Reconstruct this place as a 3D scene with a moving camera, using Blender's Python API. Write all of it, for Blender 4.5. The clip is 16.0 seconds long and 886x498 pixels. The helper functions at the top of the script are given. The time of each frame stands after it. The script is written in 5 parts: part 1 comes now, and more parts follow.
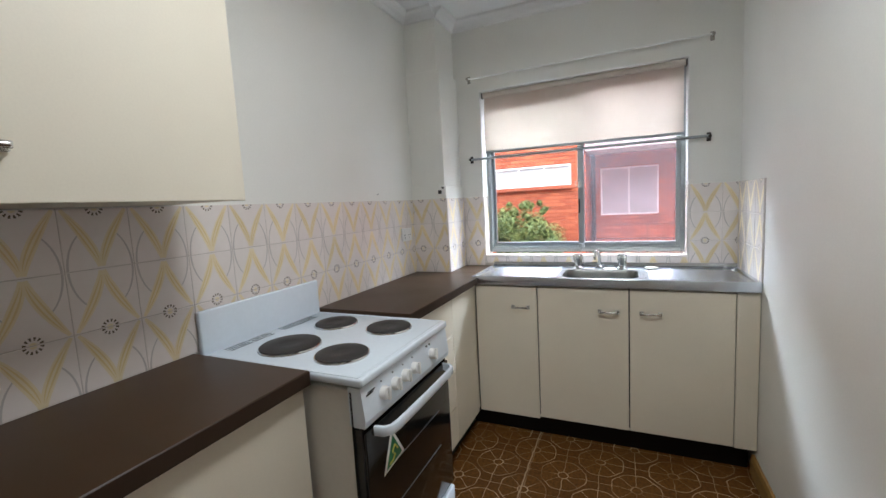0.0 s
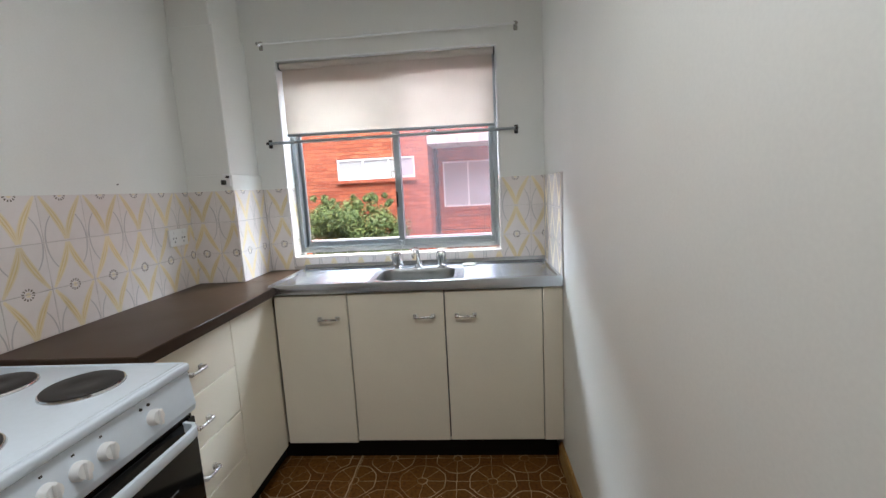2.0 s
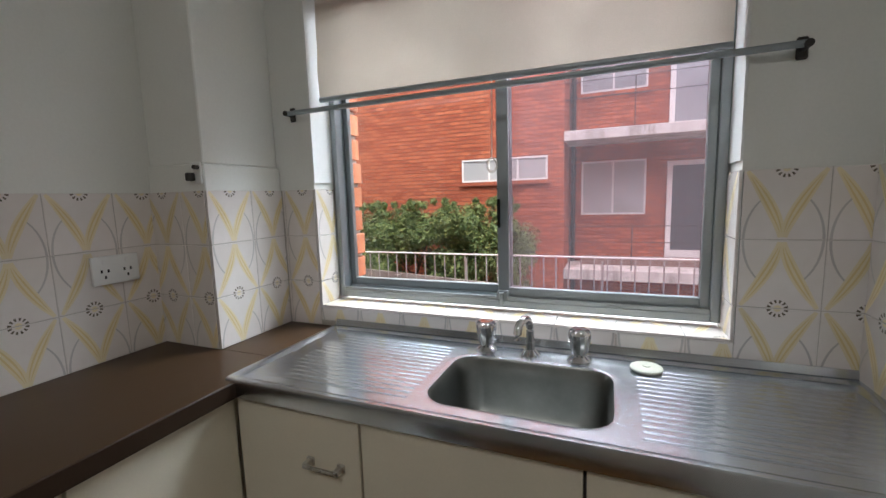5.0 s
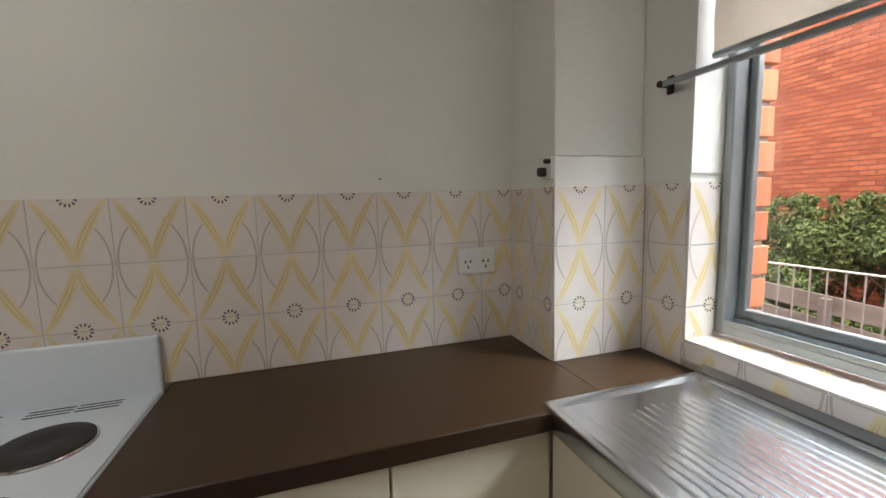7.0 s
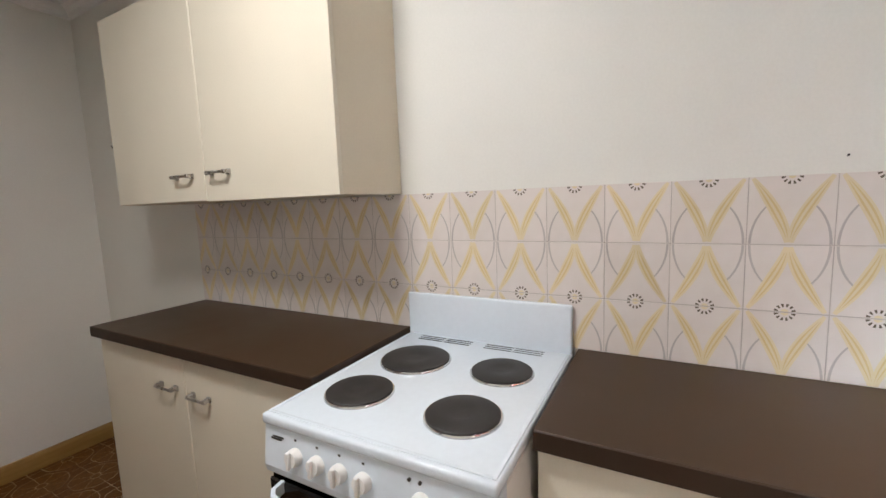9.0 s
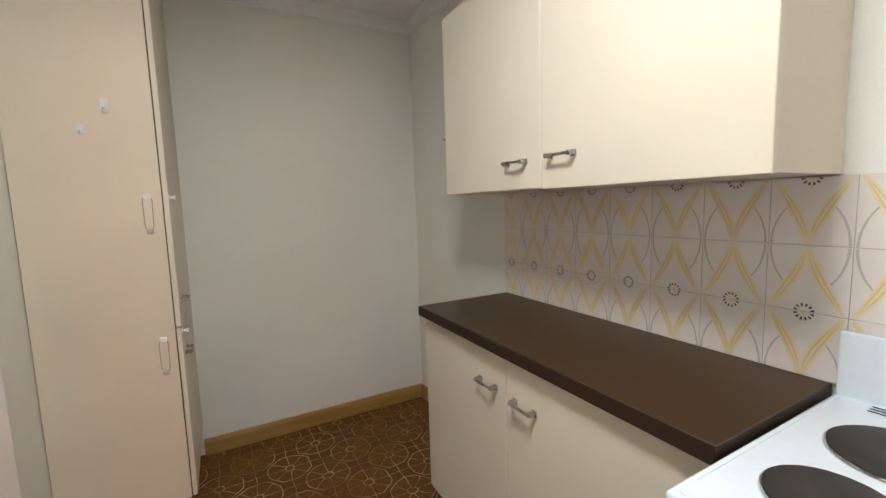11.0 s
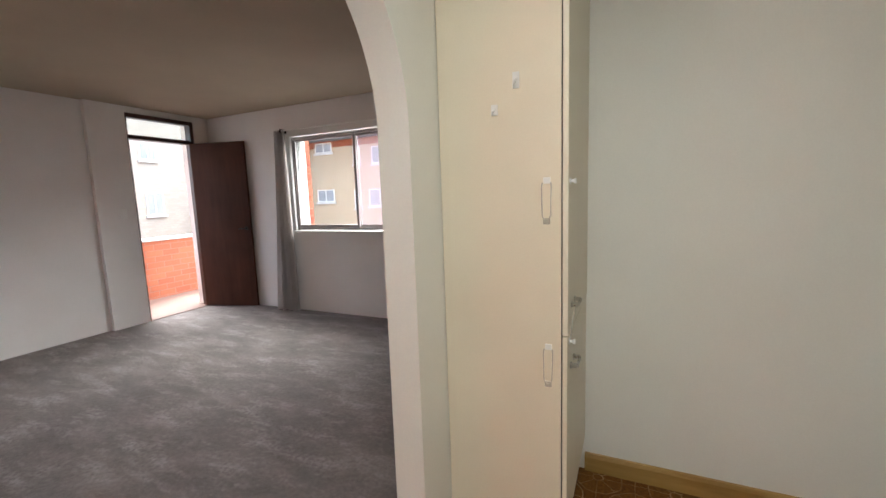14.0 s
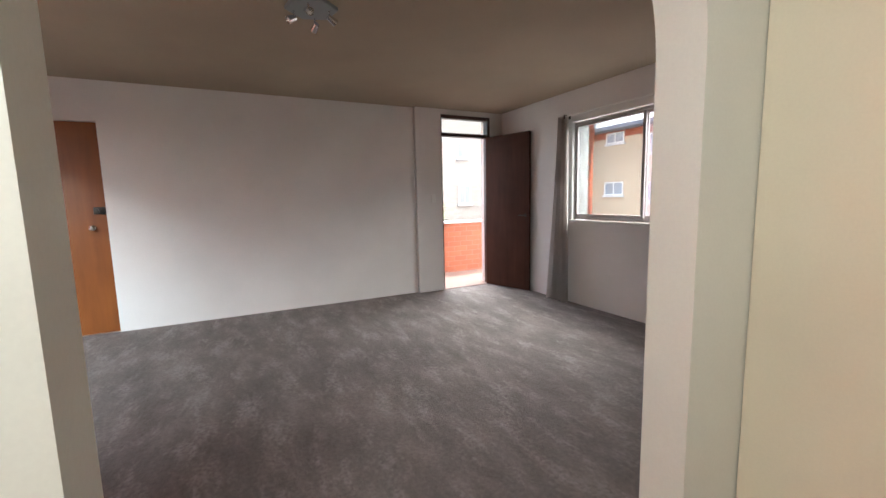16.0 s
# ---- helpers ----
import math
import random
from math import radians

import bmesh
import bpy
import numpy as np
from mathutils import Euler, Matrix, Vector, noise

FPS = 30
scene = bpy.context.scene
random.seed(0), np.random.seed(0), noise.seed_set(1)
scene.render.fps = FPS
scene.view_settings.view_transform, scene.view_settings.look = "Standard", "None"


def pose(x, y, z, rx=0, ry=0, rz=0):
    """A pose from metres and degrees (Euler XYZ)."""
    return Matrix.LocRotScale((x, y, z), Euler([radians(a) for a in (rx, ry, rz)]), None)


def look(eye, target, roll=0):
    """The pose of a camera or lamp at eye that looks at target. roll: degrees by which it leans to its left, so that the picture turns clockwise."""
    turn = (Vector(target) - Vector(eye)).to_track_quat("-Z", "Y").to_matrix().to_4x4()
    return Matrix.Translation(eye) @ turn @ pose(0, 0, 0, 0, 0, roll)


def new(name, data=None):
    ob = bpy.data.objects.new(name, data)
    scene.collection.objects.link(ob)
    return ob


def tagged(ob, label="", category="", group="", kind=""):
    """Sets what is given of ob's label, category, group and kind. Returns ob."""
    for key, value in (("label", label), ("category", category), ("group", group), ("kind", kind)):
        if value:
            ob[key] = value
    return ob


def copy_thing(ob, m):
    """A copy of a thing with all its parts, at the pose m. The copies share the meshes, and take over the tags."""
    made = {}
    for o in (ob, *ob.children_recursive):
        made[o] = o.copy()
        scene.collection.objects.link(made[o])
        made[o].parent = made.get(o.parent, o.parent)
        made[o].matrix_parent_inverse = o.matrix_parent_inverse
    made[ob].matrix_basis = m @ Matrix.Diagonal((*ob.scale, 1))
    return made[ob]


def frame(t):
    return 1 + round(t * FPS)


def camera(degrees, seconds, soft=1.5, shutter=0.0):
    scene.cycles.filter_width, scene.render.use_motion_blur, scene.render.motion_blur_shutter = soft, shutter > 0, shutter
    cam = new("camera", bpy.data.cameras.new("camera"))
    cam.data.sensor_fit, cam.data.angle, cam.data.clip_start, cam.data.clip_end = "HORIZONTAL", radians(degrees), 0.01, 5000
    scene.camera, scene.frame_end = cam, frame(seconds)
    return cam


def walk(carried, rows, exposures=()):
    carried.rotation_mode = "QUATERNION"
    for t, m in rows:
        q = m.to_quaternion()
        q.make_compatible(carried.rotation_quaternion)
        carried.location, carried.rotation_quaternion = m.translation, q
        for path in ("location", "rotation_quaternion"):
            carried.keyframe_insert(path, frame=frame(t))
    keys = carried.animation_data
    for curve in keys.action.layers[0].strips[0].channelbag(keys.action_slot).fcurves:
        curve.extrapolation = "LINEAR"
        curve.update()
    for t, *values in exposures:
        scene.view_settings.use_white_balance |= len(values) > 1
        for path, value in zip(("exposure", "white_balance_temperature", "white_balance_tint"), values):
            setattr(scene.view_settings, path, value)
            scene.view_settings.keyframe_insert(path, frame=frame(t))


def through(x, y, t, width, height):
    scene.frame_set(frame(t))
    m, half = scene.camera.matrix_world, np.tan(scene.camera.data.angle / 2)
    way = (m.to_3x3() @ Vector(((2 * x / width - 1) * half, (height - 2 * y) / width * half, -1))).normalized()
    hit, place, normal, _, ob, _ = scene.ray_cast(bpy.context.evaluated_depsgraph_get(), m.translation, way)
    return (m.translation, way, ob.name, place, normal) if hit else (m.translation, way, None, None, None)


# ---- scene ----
cam = camera(94.4, 16.0)
PATH = [
    (0, (1.207, -2.882, 1.309), (0.394, -1.068, 1.095), -3.1),
    (0.5, (1.241, -2.859, 1.314), (0.657, -0.961, 1.081), -3.1),
    (1, (1.288, -2.802, 1.314), (0.898, -0.857, 1.055), -3.1),
    (1.5, (1.336, -2.668, 1.305), (1.095, -0.702, 1.029), -3.1),
    (2, (1.362, -2.52, 1.301), (1.213, -0.547, 1.012), -3.0),
    (2.5, (1.335, -2.306, 1.302), (1.236, -0.33, 1.012), -2.9),
    (3, (1.309, -2.109, 1.3), (1.222, -0.13, 1.022), -2.6),
    (3.2, (1.316, -2.034, 1.282), (1.216, -0.053, 1.024), -2.6),
    (5.3, (1.229, -1.359, 1.31), (0.29, 0.39, 1.064), -2.0),
    (5.5, (1.212, -1.33, 1.306), (0.14, 0.341, 1.066), -2.2),
    (6, (1.171, -1.249, 1.316), (-0.236, 0.152, 1.075), -2.0),
    (6.5, (1.146, -1.192, 1.32), (-0.556, -0.169, 1.085), -1.8),
    (7, (1.12, -1.192, 1.319), (-0.772, -0.587, 1.088), -1.6),
    (7.5, (1.104, -1.217, 1.32), (-0.875, -1.047, 1.087), -1.6),
    (8, (1.109, -1.252, 1.316), (-0.862, -1.502, 1.088), -1.7),
    (8.5, (1.129, -1.292, 1.32), (-0.756, -1.92, 1.088), -1.9),
    (9, (1.145, -1.334, 1.321), (-0.601, -2.282, 1.089), -2.2),
    (9.5, (1.161, -1.408, 1.319), (-0.416, -2.616, 1.087), -2.2),
    (10, (1.182, -1.531, 1.324), (-0.214, -2.944, 1.084), -2.4),
    (10.2, (1.192, -1.583, 1.321), (-0.13, -3.064, 1.085), -2.3),
    (12.3, (1.056, -1.937, 1.308), (0.871, -3.915, 1.079), -1.3),
    (12.5, (1.056, -1.973, 1.313), (0.978, -3.956, 1.067), -1.4),
    (13, (1.087, -2.056, 1.31), (1.284, -4.03, 1.056), -1.6),
    (13.5, (1.12, -2.167, 1.31), (1.628, -4.086, 1.069), -1.7),
    (14, (1.129, -2.274, 1.336), (1.962, -4.075, 1.081), -2.0),
    (14.5, (1.109, -2.38, 1.32), (2.262, -3.997, 1.084), -1.4),
    (15, (1.097, -2.44, 1.324), (2.515, -3.829, 1.075), -1.5),
    (15.5, (1.132, -2.49, 1.318), (2.752, -3.634, 1.059), -1.6),
    (16, (1.222, -2.528, 1.26), (2.993, -3.425, 1.017), -1.3),
]
walk(cam, [(t, look(eye, target, roll)) for t, eye, target, roll in PATH], [(0, 2.12, 5900, 10), (1.2, 2.1, 5900, 10), (3.0, 1.75, 5900, 10), (5.5, 1.0, 6300, 10), (6.0, 0.97, 6400, 10), (7.0, 1.4, 6700, 10), (7.5, 1.7, 6650, 9), (8.5, 2.5, 6350, 15), (10, 2.6, 6300, 11), (12.5, 3.22, 6250, 10), (13.5, 3.06, 6250, 6), (15.0, 3.1, 6250, 6), (16, 3.1, 6300, 6)])

# ---- world, sun and lamps ----
world = bpy.data.worlds.new("sky")
scene.world = world
world.use_nodes = True
wn = world.node_tree.nodes
sky = wn.new("ShaderNodeTexSky")
sky.sky_type = 'NISHITA'
sky.sun_disc = False
sky.sun_elevation = radians(64)
sky.sun_rotation = radians(158)
sky.dust_density = 4.0
wn["Background"].inputs[1].default_value = 0.15
world.node_tree.links.new(sky.outputs[0], wn["Background"].inputs[0])

sun_data = bpy.data.lights.new("sun", 'SUN')
sun_data.energy = 2.6
sun_data.angle = radians(110)
sun_data.color = (1.0, 0.97, 0.92)
sun = new("sun", sun_data)
sun.matrix_basis = look((2, -5, 11), (0, 0, 0))

ceiling_lamp_data = bpy.data.lights.new("kitchen_ceiling_lamp", 'AREA')
ceiling_lamp_data.shape = 'DISK'
ceiling_lamp_data.size = 0.34
ceiling_lamp_data.energy = 3.4
ceiling_lamp_data.color = (1.0, 0.99, 0.95)
ceiling_lamp = new("kitchen_ceiling_lamp", ceiling_lamp_data)
ceiling_lamp.matrix_basis = look((1.05, -2.15, 2.36), (1.05, -2.15, 0))


def sky_lamp(name, eye, target, wide, high, watts, tone=(0.86, 0.94, 1.0)):
    """Unseen added lamp for sky light above an opening, shining down into the room."""
    data = bpy.data.lights.new(name, 'AREA')
    data.shape, data.size, data.size_y, data.energy, data.color = 'RECTANGLE', wide, high, watts, tone
    new(name, data).matrix_basis = look(eye, target)


sky_lamp("sky_fill_kitchen_window", (0.96, 0.95, 3.15), (0.96, -0.70, 1.00), 3.4, 1.2, 165)
sky_lamp("sky_fill_living_window", (2.80, -8.25, 3.60), (4.10, -4.10, 0.0), 3.2, 2.0, 82, (0.98, 0.97, 0.95))
sky_lamp("sky_fill_balcony_door", (8.40, -5.55, 3.15), (5.20, -5.00, 0.40), 1.6, 0.5, 26, (1.0, 0.96, 0.93))
# added for the bright low patch on the east wall; north window is unseen
sky_lamp("sky_fill_north_window", (2.40, 1.30, 2.55), (6.20, -2.25, 0.20), 0.7, 0.8, 8.5, (0.92, 0.96, 1.0))


# ---- materials ----
def shader(name, rough=0.5, metal=0.0):
    m = bpy.data.materials.new(name)
    m.use_nodes = True
    b = m.node_tree.nodes["Principled BSDF"]
    b.inputs["Roughness"].default_value = rough
    b.inputs["Metallic"].default_value = metal
    return m, m.node_tree.nodes, m.node_tree.links, b


def noise_tex(n, l, scale, detail=4.0, vector=None, rough=0.55):
    t = n.new("ShaderNodeTexNoise")
    t.inputs["Scale"].default_value = scale
    t.inputs["Detail"].default_value = detail
    t.inputs["Roughness"].default_value = rough
    if vector is not None:
        l.new(vector, t.inputs["Vector"])
    return t.outputs[0]


def ramp(n, l, fac, stops):
    r = n.new("ShaderNodeValToRGB")
    e = r.color_ramp.elements
    while len(e) < len(stops):
        e.new(0.5)
    for k, (p, c) in enumerate(stops):
        e[k].position = p
        e[k].color = (*c, 1.0)
    l.new(fac, r.inputs[0])
    return r.outputs[0]


def mixc(n, l, fac, a, b, mode='MIX'):
    x = n.new("ShaderNodeMix")
    x.data_type = 'RGBA'
    x.blend_type = mode
    for sock, v in ((x.inputs[0], fac), (x.inputs[6], a), (x.inputs[7], b)):
        if isinstance(v, (int, float)):
            sock.default_value = v
        elif isinstance(v, tuple):
            sock.default_value = (*v, 1.0)
        else:
            l.new(v, sock)
    return x.outputs[2]


def calc(n, l, op, a, b=None, c=None):
    x = n.new("ShaderNodeMath")
    x.operation = op
    for k, v in enumerate((a, b, c)):
        if v is None:
            continue
        if isinstance(v, (int, float)):
            x.inputs[k].default_value = v
        else:
            l.new(v, x.inputs[k])
    return x.outputs[0]


def bump(n, l, b, height, strength=0.2, dist=0.002):
    x = n.new("ShaderNodeBump")
    x.inputs["Strength"].default_value = strength
    x.inputs["Distance"].default_value = dist
    l.new(height, x.inputs["Height"])
    l.new(x.outputs[0], b.inputs["Normal"])


def place(n, kind="Object"):
    return n.new("ShaderNodeTexCoord").outputs[kind]


def plain(name, col, rough=0.5, metal=0.0, var=0.12, scale=6.0, grain=80.0, relief=0.08, dist=0.001, spec=0.5):
    """Paint, laminate, plastic or metal with soft stains, grain and fine relief."""
    m, n, l, b = shader(name, rough, metal)
    p = place(n)
    big = noise_tex(n, l, scale, 3.0, p)
    fine = noise_tex(n, l, grain, 4.0, p)
    lo = tuple(c * (1 - var) for c in col)
    hi = tuple(min(1.0, c * (1 + var * 0.6)) for c in col)
    base = ramp(n, l, big, [(0.3, lo), (0.7, hi)])
    base = mixc(n, l, 0.12, base, ramp(n, l, fine, [(0.35, tuple(c * 0.8 for c in col)), (0.65, hi)]))
    l.new(base, b.inputs["Base Color"])
    r = n.new("ShaderNodeMapRange")
    l.new(big, r.inputs[0])
    r.inputs[3].default_value = max(0.03, rough - 0.08)
    r.inputs[4].default_value = min(1.0, rough + 0.08)
    l.new(r.outputs[0], b.inputs["Roughness"])
    b.inputs["Specular IOR Level"].default_value = spec
    if relief:
        bump(n, l, b, fine, relief, dist)
    return m


WALL = plain("wall_paint", (0.775, 0.765, 0.71), 0.55, var=0.05, scale=1.6, grain=140, relief=0.10)
WALL_LIVING = plain("living_wall_paint", (0.77, 0.745, 0.72), 0.6, var=0.07, scale=1.3, grain=120, relief=0.12)
CEILING = plain("ceiling_paint", (0.78, 0.77, 0.75), 0.8, var=0.04, scale=1.2, grain=60, relief=0.1)
# off-white ceiling; its dimness is put into this brown paint colour
CEILING_LIVING = plain("dimmed_ceiling_paint", (0.42, 0.345, 0.25), 0.85, var=0.12, scale=0.9, grain=90, relief=0.2)
CREAM = plain("cream_laminate", (0.74, 0.68, 0.55), 0.42, var=0.05, scale=2.2, grain=220, relief=0.05)
CREAM_PANEL = plain("cream_painted_board", (0.73, 0.65, 0.51), 0.45, var=0.06, scale=1.8, grain=160, relief=0.08)
BROWN = plain("brown_laminate", (0.050, 0.026, 0.012), 0.40, var=0.10, scale=4.0, grain=260, relief=0.04, spec=0.35)
BLACK = plain("black_kickboard", (0.007, 0.006, 0.006), 0.6, var=0.2, scale=5, spec=0.2)
BROWN_EDGE = plain("brown_edge_strip", (0.036, 0.020, 0.011), 0.6, var=0.1, scale=5, spec=0.25)
GAP_SHADE = plain("gap_shade_paint", (0.06, 0.05, 0.04), 0.8)
# blue tint in the white enamel stands in for reflected sky
ENAMEL = plain("white_enamel", (0.73, 0.80, 0.86), 0.12, var=0.03, scale=3.0, grain=60, relief=0.0)
ENAMEL_SIDE = plain("white_enamel_side", (0.74, 0.72, 0.66), 0.35, var=0.05, scale=3.0)
KNOB = plain("white_plastic", (0.80, 0.79, 0.76), 0.35, var=0.03)
CLEAR_PLASTIC = plain("milky_plastic", (0.78, 0.73, 0.64), 0.2, var=0.05)
HOTPLATE = plain("cast_iron_plate", (0.028, 0.024, 0.022), 0.55, 0.0, var=0.35, scale=18, grain=300, relief=0.25)
CLEAR_PLASTIC.node_tree.nodes["Principled BSDF"].inputs["Alpha"].default_value = 0.38
CHROME = plain("chrome", (0.78, 0.78, 0.78), 0.10, 1.0, var=0.05, scale=8, relief=0.0)
HANDLE_METAL = plain("worn_chrome_handle", (0.48, 0.46, 0.43), 0.28, 1.0, var=0.15, scale=30, relief=0.0)
ALU = plain("aluminium", (0.36, 0.39, 0.40), 0.42, 0.85, var=0.10, scale=5, grain=200, relief=0.05)
DARK_METAL = plain("dark_metal", (0.05, 0.045, 0.04), 0.45, 0.6, var=0.2)
OVEN_GLASS = plain("black_oven_glass", (0.010, 0.009, 0.008), 0.07, var=0.2, relief=0.0)
WHITE_PAINT = plain("white_gloss_paint", (0.80, 0.79, 0.76), 0.35, var=0.05, scale=4)
# white frame toned down to taupe to paint in its backlit shade
BACKLIT_FRAME = plain("backlit_taupe_window_paint", (0.45, 0.41, 0.40), 0.5, var=0.12, scale=6)
GROUT = plain("grey_grout", (0.50, 0.45, 0.40), 0.85, var=0.2, scale=20)


def steel():
    m, n, l, b = shader("brushed_steel", 0.27, 1.0)
    p = place(n)
    mp = n.new("ShaderNodeMapping")
    mp.inputs["Scale"].default_value = (2, 60, 60)
    l.new(p, mp.inputs[0])
    g = noise_tex(n, l, 3.0, 3.0, mp.outputs[0])
    s = noise_tex(n, l, 7.0, 4.0, p)
    l.new(ramp(n, l, s, [(0.3, (0.50, 0.53, 0.57)), (0.7, (0.58, 0.61, 0.65))]), b.inputs["Base Color"])
    r = n.new("ShaderNodeMapRange")
    l.new(calc(n, l, 'ADD', calc(n, l, 'MULTIPLY', g, 0.5), calc(n, l, 'MULTIPLY', s, 0.5)), r.inputs[0])
    r.inputs[3].default_value = 0.17
    r.inputs[4].default_value = 0.26
    l.new(r.outputs[0], b.inputs["Roughness"])
    bump(n, l, b, g, 0.02, 0.0003)
    return m


def wood(name, lo, hi, rough=0.45, along="z", scale=3.0):
    m, n, l, b = shader(name, rough)
    p = place(n)
    mp = n.new("ShaderNodeMapping")
    k = {"x": (0.12, 1, 1), "y": (1, 0.12, 1), "z": (1, 1, 0.1)}[along]
    mp.inputs["Scale"].default_value = tuple(a * scale * 8 for a in k)
    l.new(p, mp.inputs[0])
    g = noise_tex(n, l, 1.0, 6.0, mp.outputs[0], 0.65)
    s = noise_tex(n, l, 2.5, 2.0, p)
    base = ramp(n, l, g, [(0.3, lo), (0.7, hi)])
    base = mixc(n, l, 0.35, base, ramp(n, l, s, [(0.35, lo), (0.65, hi)]))
    l.new(base, b.inputs["Base Color"])
    bump(n, l, b, g, 0.12, 0.001)
    return m


def floor_vinyl():
    """Brown printed vinyl: octagon rosettes with pale lines, and a pale seam."""
    m, n, l, b = shader("brown_patterned_vinyl", 0.38)
    p = place(n)
    wob = n.new("ShaderNodeTexNoise")
    wob.inputs["Scale"].default_value = 14.0
    wob.inputs["Detail"].default_value = 2.0
    l.new(p, wob.inputs["Vector"])
    off = n.new("ShaderNodeVectorMath")
    off.operation = 'SUBTRACT'
    l.new(wob.outputs[1], off.inputs[0])
    off.inputs[1].default_value = (0.5, 0.5, 0.5)
    sca = n.new("ShaderNodeVectorMath")
    sca.operation = 'SCALE'
    l.new(off.outputs[0], sca.inputs[0])
    sca.inputs["Scale"].default_value = 0.022
    add = n.new("ShaderNodeVectorMath")
    add.operation = 'ADD'
    l.new(p, add.inputs[0])
    l.new(sca.outputs[0], add.inputs[1])
    sep = n.new("ShaderNodeSeparateXYZ")
    l.new(add.outputs[0], sep.inputs[0])
    P = 0.3165
    masks = []

    def lattice(ox, oy):
        fx = calc(n, l, 'SUBTRACT', calc(n, l, 'FRACT', calc(n, l, 'DIVIDE', calc(n, l, 'ADD', sep.outputs[0], 50 * P - ox), P)), 0.5)
        fy = calc(n, l, 'SUBTRACT', calc(n, l, 'FRACT', calc(n, l, 'DIVIDE', calc(n, l, 'ADD', sep.outputs[1], 50 * P - oy), P)), 0.5)
        ax, ay = calc(n, l, 'ABSOLUTE', fx), calc(n, l, 'ABSOLUTE', fy)
        diag = calc(n, l, 'MULTIPLY', calc(n, l, 'ADD', ax, ay), 0.7071)
        octa = calc(n, l, 'MAXIMUM', calc(n, l, 'MAXIMUM', ax, ay), diag)
        rad = calc(n, l, 'SQRT', calc(n, l, 'ADD', calc(n, l, 'MULTIPLY', ax, ax), calc(n, l, 'MULTIPLY', ay, ay)))
        ring = calc(n, l, 'COMPARE', calc(n, l, 'ADD', calc(n, l, 'MULTIPLY', octa, 0.55), calc(n, l, 'MULTIPLY', rad, 0.45)), 0.325, 0.0068)
        eye = calc(n, l, 'COMPARE', rad, 0.07, 0.008)
        inside = calc(n, l, 'LESS_THAN', octa, 0.318)
        spoke = calc(n, l, 'MAXIMUM', calc(n, l, 'LESS_THAN', ax, 0.0048), calc(n, l, 'LESS_THAN', ay, 0.0048))
        slant = calc(n, l, 'MULTIPLY', calc(n, l, 'LESS_THAN', calc(n, l, 'ABSOLUTE', calc(n, l, 'SUBTRACT', ax, ay)), 0.0058), inside)
        spoke = calc(n, l, 'MULTIPLY', calc(n, l, 'MAXIMUM', spoke, slant), calc(n, l, 'GREATER_THAN', rad, 0.07))
        masks.append(calc(n, l, 'MAXIMUM', calc(n, l, 'MAXIMUM', ring, eye), spoke))
        return inside, ax, ay

    in_a, ax, ay = lattice(0.771 + P / 2, -0.85 + P / 2)
    in_b, _, _ = lattice(0.771 + P, -0.85 + P)
    edge = calc(n, l, 'MAXIMUM', calc(n, l, 'GREATER_THAN', ax, 0.494), calc(n, l, 'GREATER_THAN', ay, 0.494))
    line = calc(n, l, 'MAXIMUM', masks[0], masks[1])
    wear = noise_tex(n, l, 9.0, 4.0, p)
    fine = noise_tex(n, l, 70.0, 5.0, p)
    big = noise_tex(n, l, 2.2, 3.0, p)
    line = calc(n, l, 'MULTIPLY', line, ramp(n, l, wear, [(0.36, (0.28, 0.28, 0.28)), (0.60, (1.0, 1.0, 1.0))]))
    line = calc(n, l, 'MULTIPLY', line, ramp(n, l, big, [(0.40, (0.35, 0.35, 0.35)), (0.58, (1.0, 1.0, 1.0))]))
    seam = calc(n, l, 'MULTIPLY', calc(n, l, 'COMPARE', sep.outputs[0], 0.762, 0.0035), calc(n, l, 'GREATER_THAN', sep.outputs[1], -2.3))
    inside = calc(n, l, 'MAXIMUM', in_a, in_b)
    dark = ramp(n, l, fine, [(0.3, (0.074, 0.026, 0.005)), (0.7, (0.185, 0.072, 0.013))])
    tan = ramp(n, l, fine, [(0.3, (0.090, 0.034, 0.006)), (0.7, (0.215, 0.090, 0.017))])
    base = mixc(n, l, inside, dark, tan)
    base = mixc(n, l, ramp(n, l, big, [(0.35, (0, 0, 0)), (0.7, (0.35, 0.35, 0.35))]), base, (0.09, 0.036, 0.008))
    base = mixc(n, l, line, base, (0.56, 0.42, 0.26))
    b.inputs["Specular IOR Level"].default_value = 0.15
    base = mixc(n, l, calc(n, l, 'MULTIPLY', seam, 0.8), base, (0.50, 0.38, 0.24))
    l.new(base, b.inputs["Base Color"])
    l.new(ramp(n, l, wear, [(0.3, (0.28, 0.28, 0.28)), (0.7, (0.5, 0.5, 0.5))]), b.inputs["Roughness"])
    bump(n, l, b, calc(n, l, 'SUBTRACT', fine, line), 0.15, 0.001)
    return m


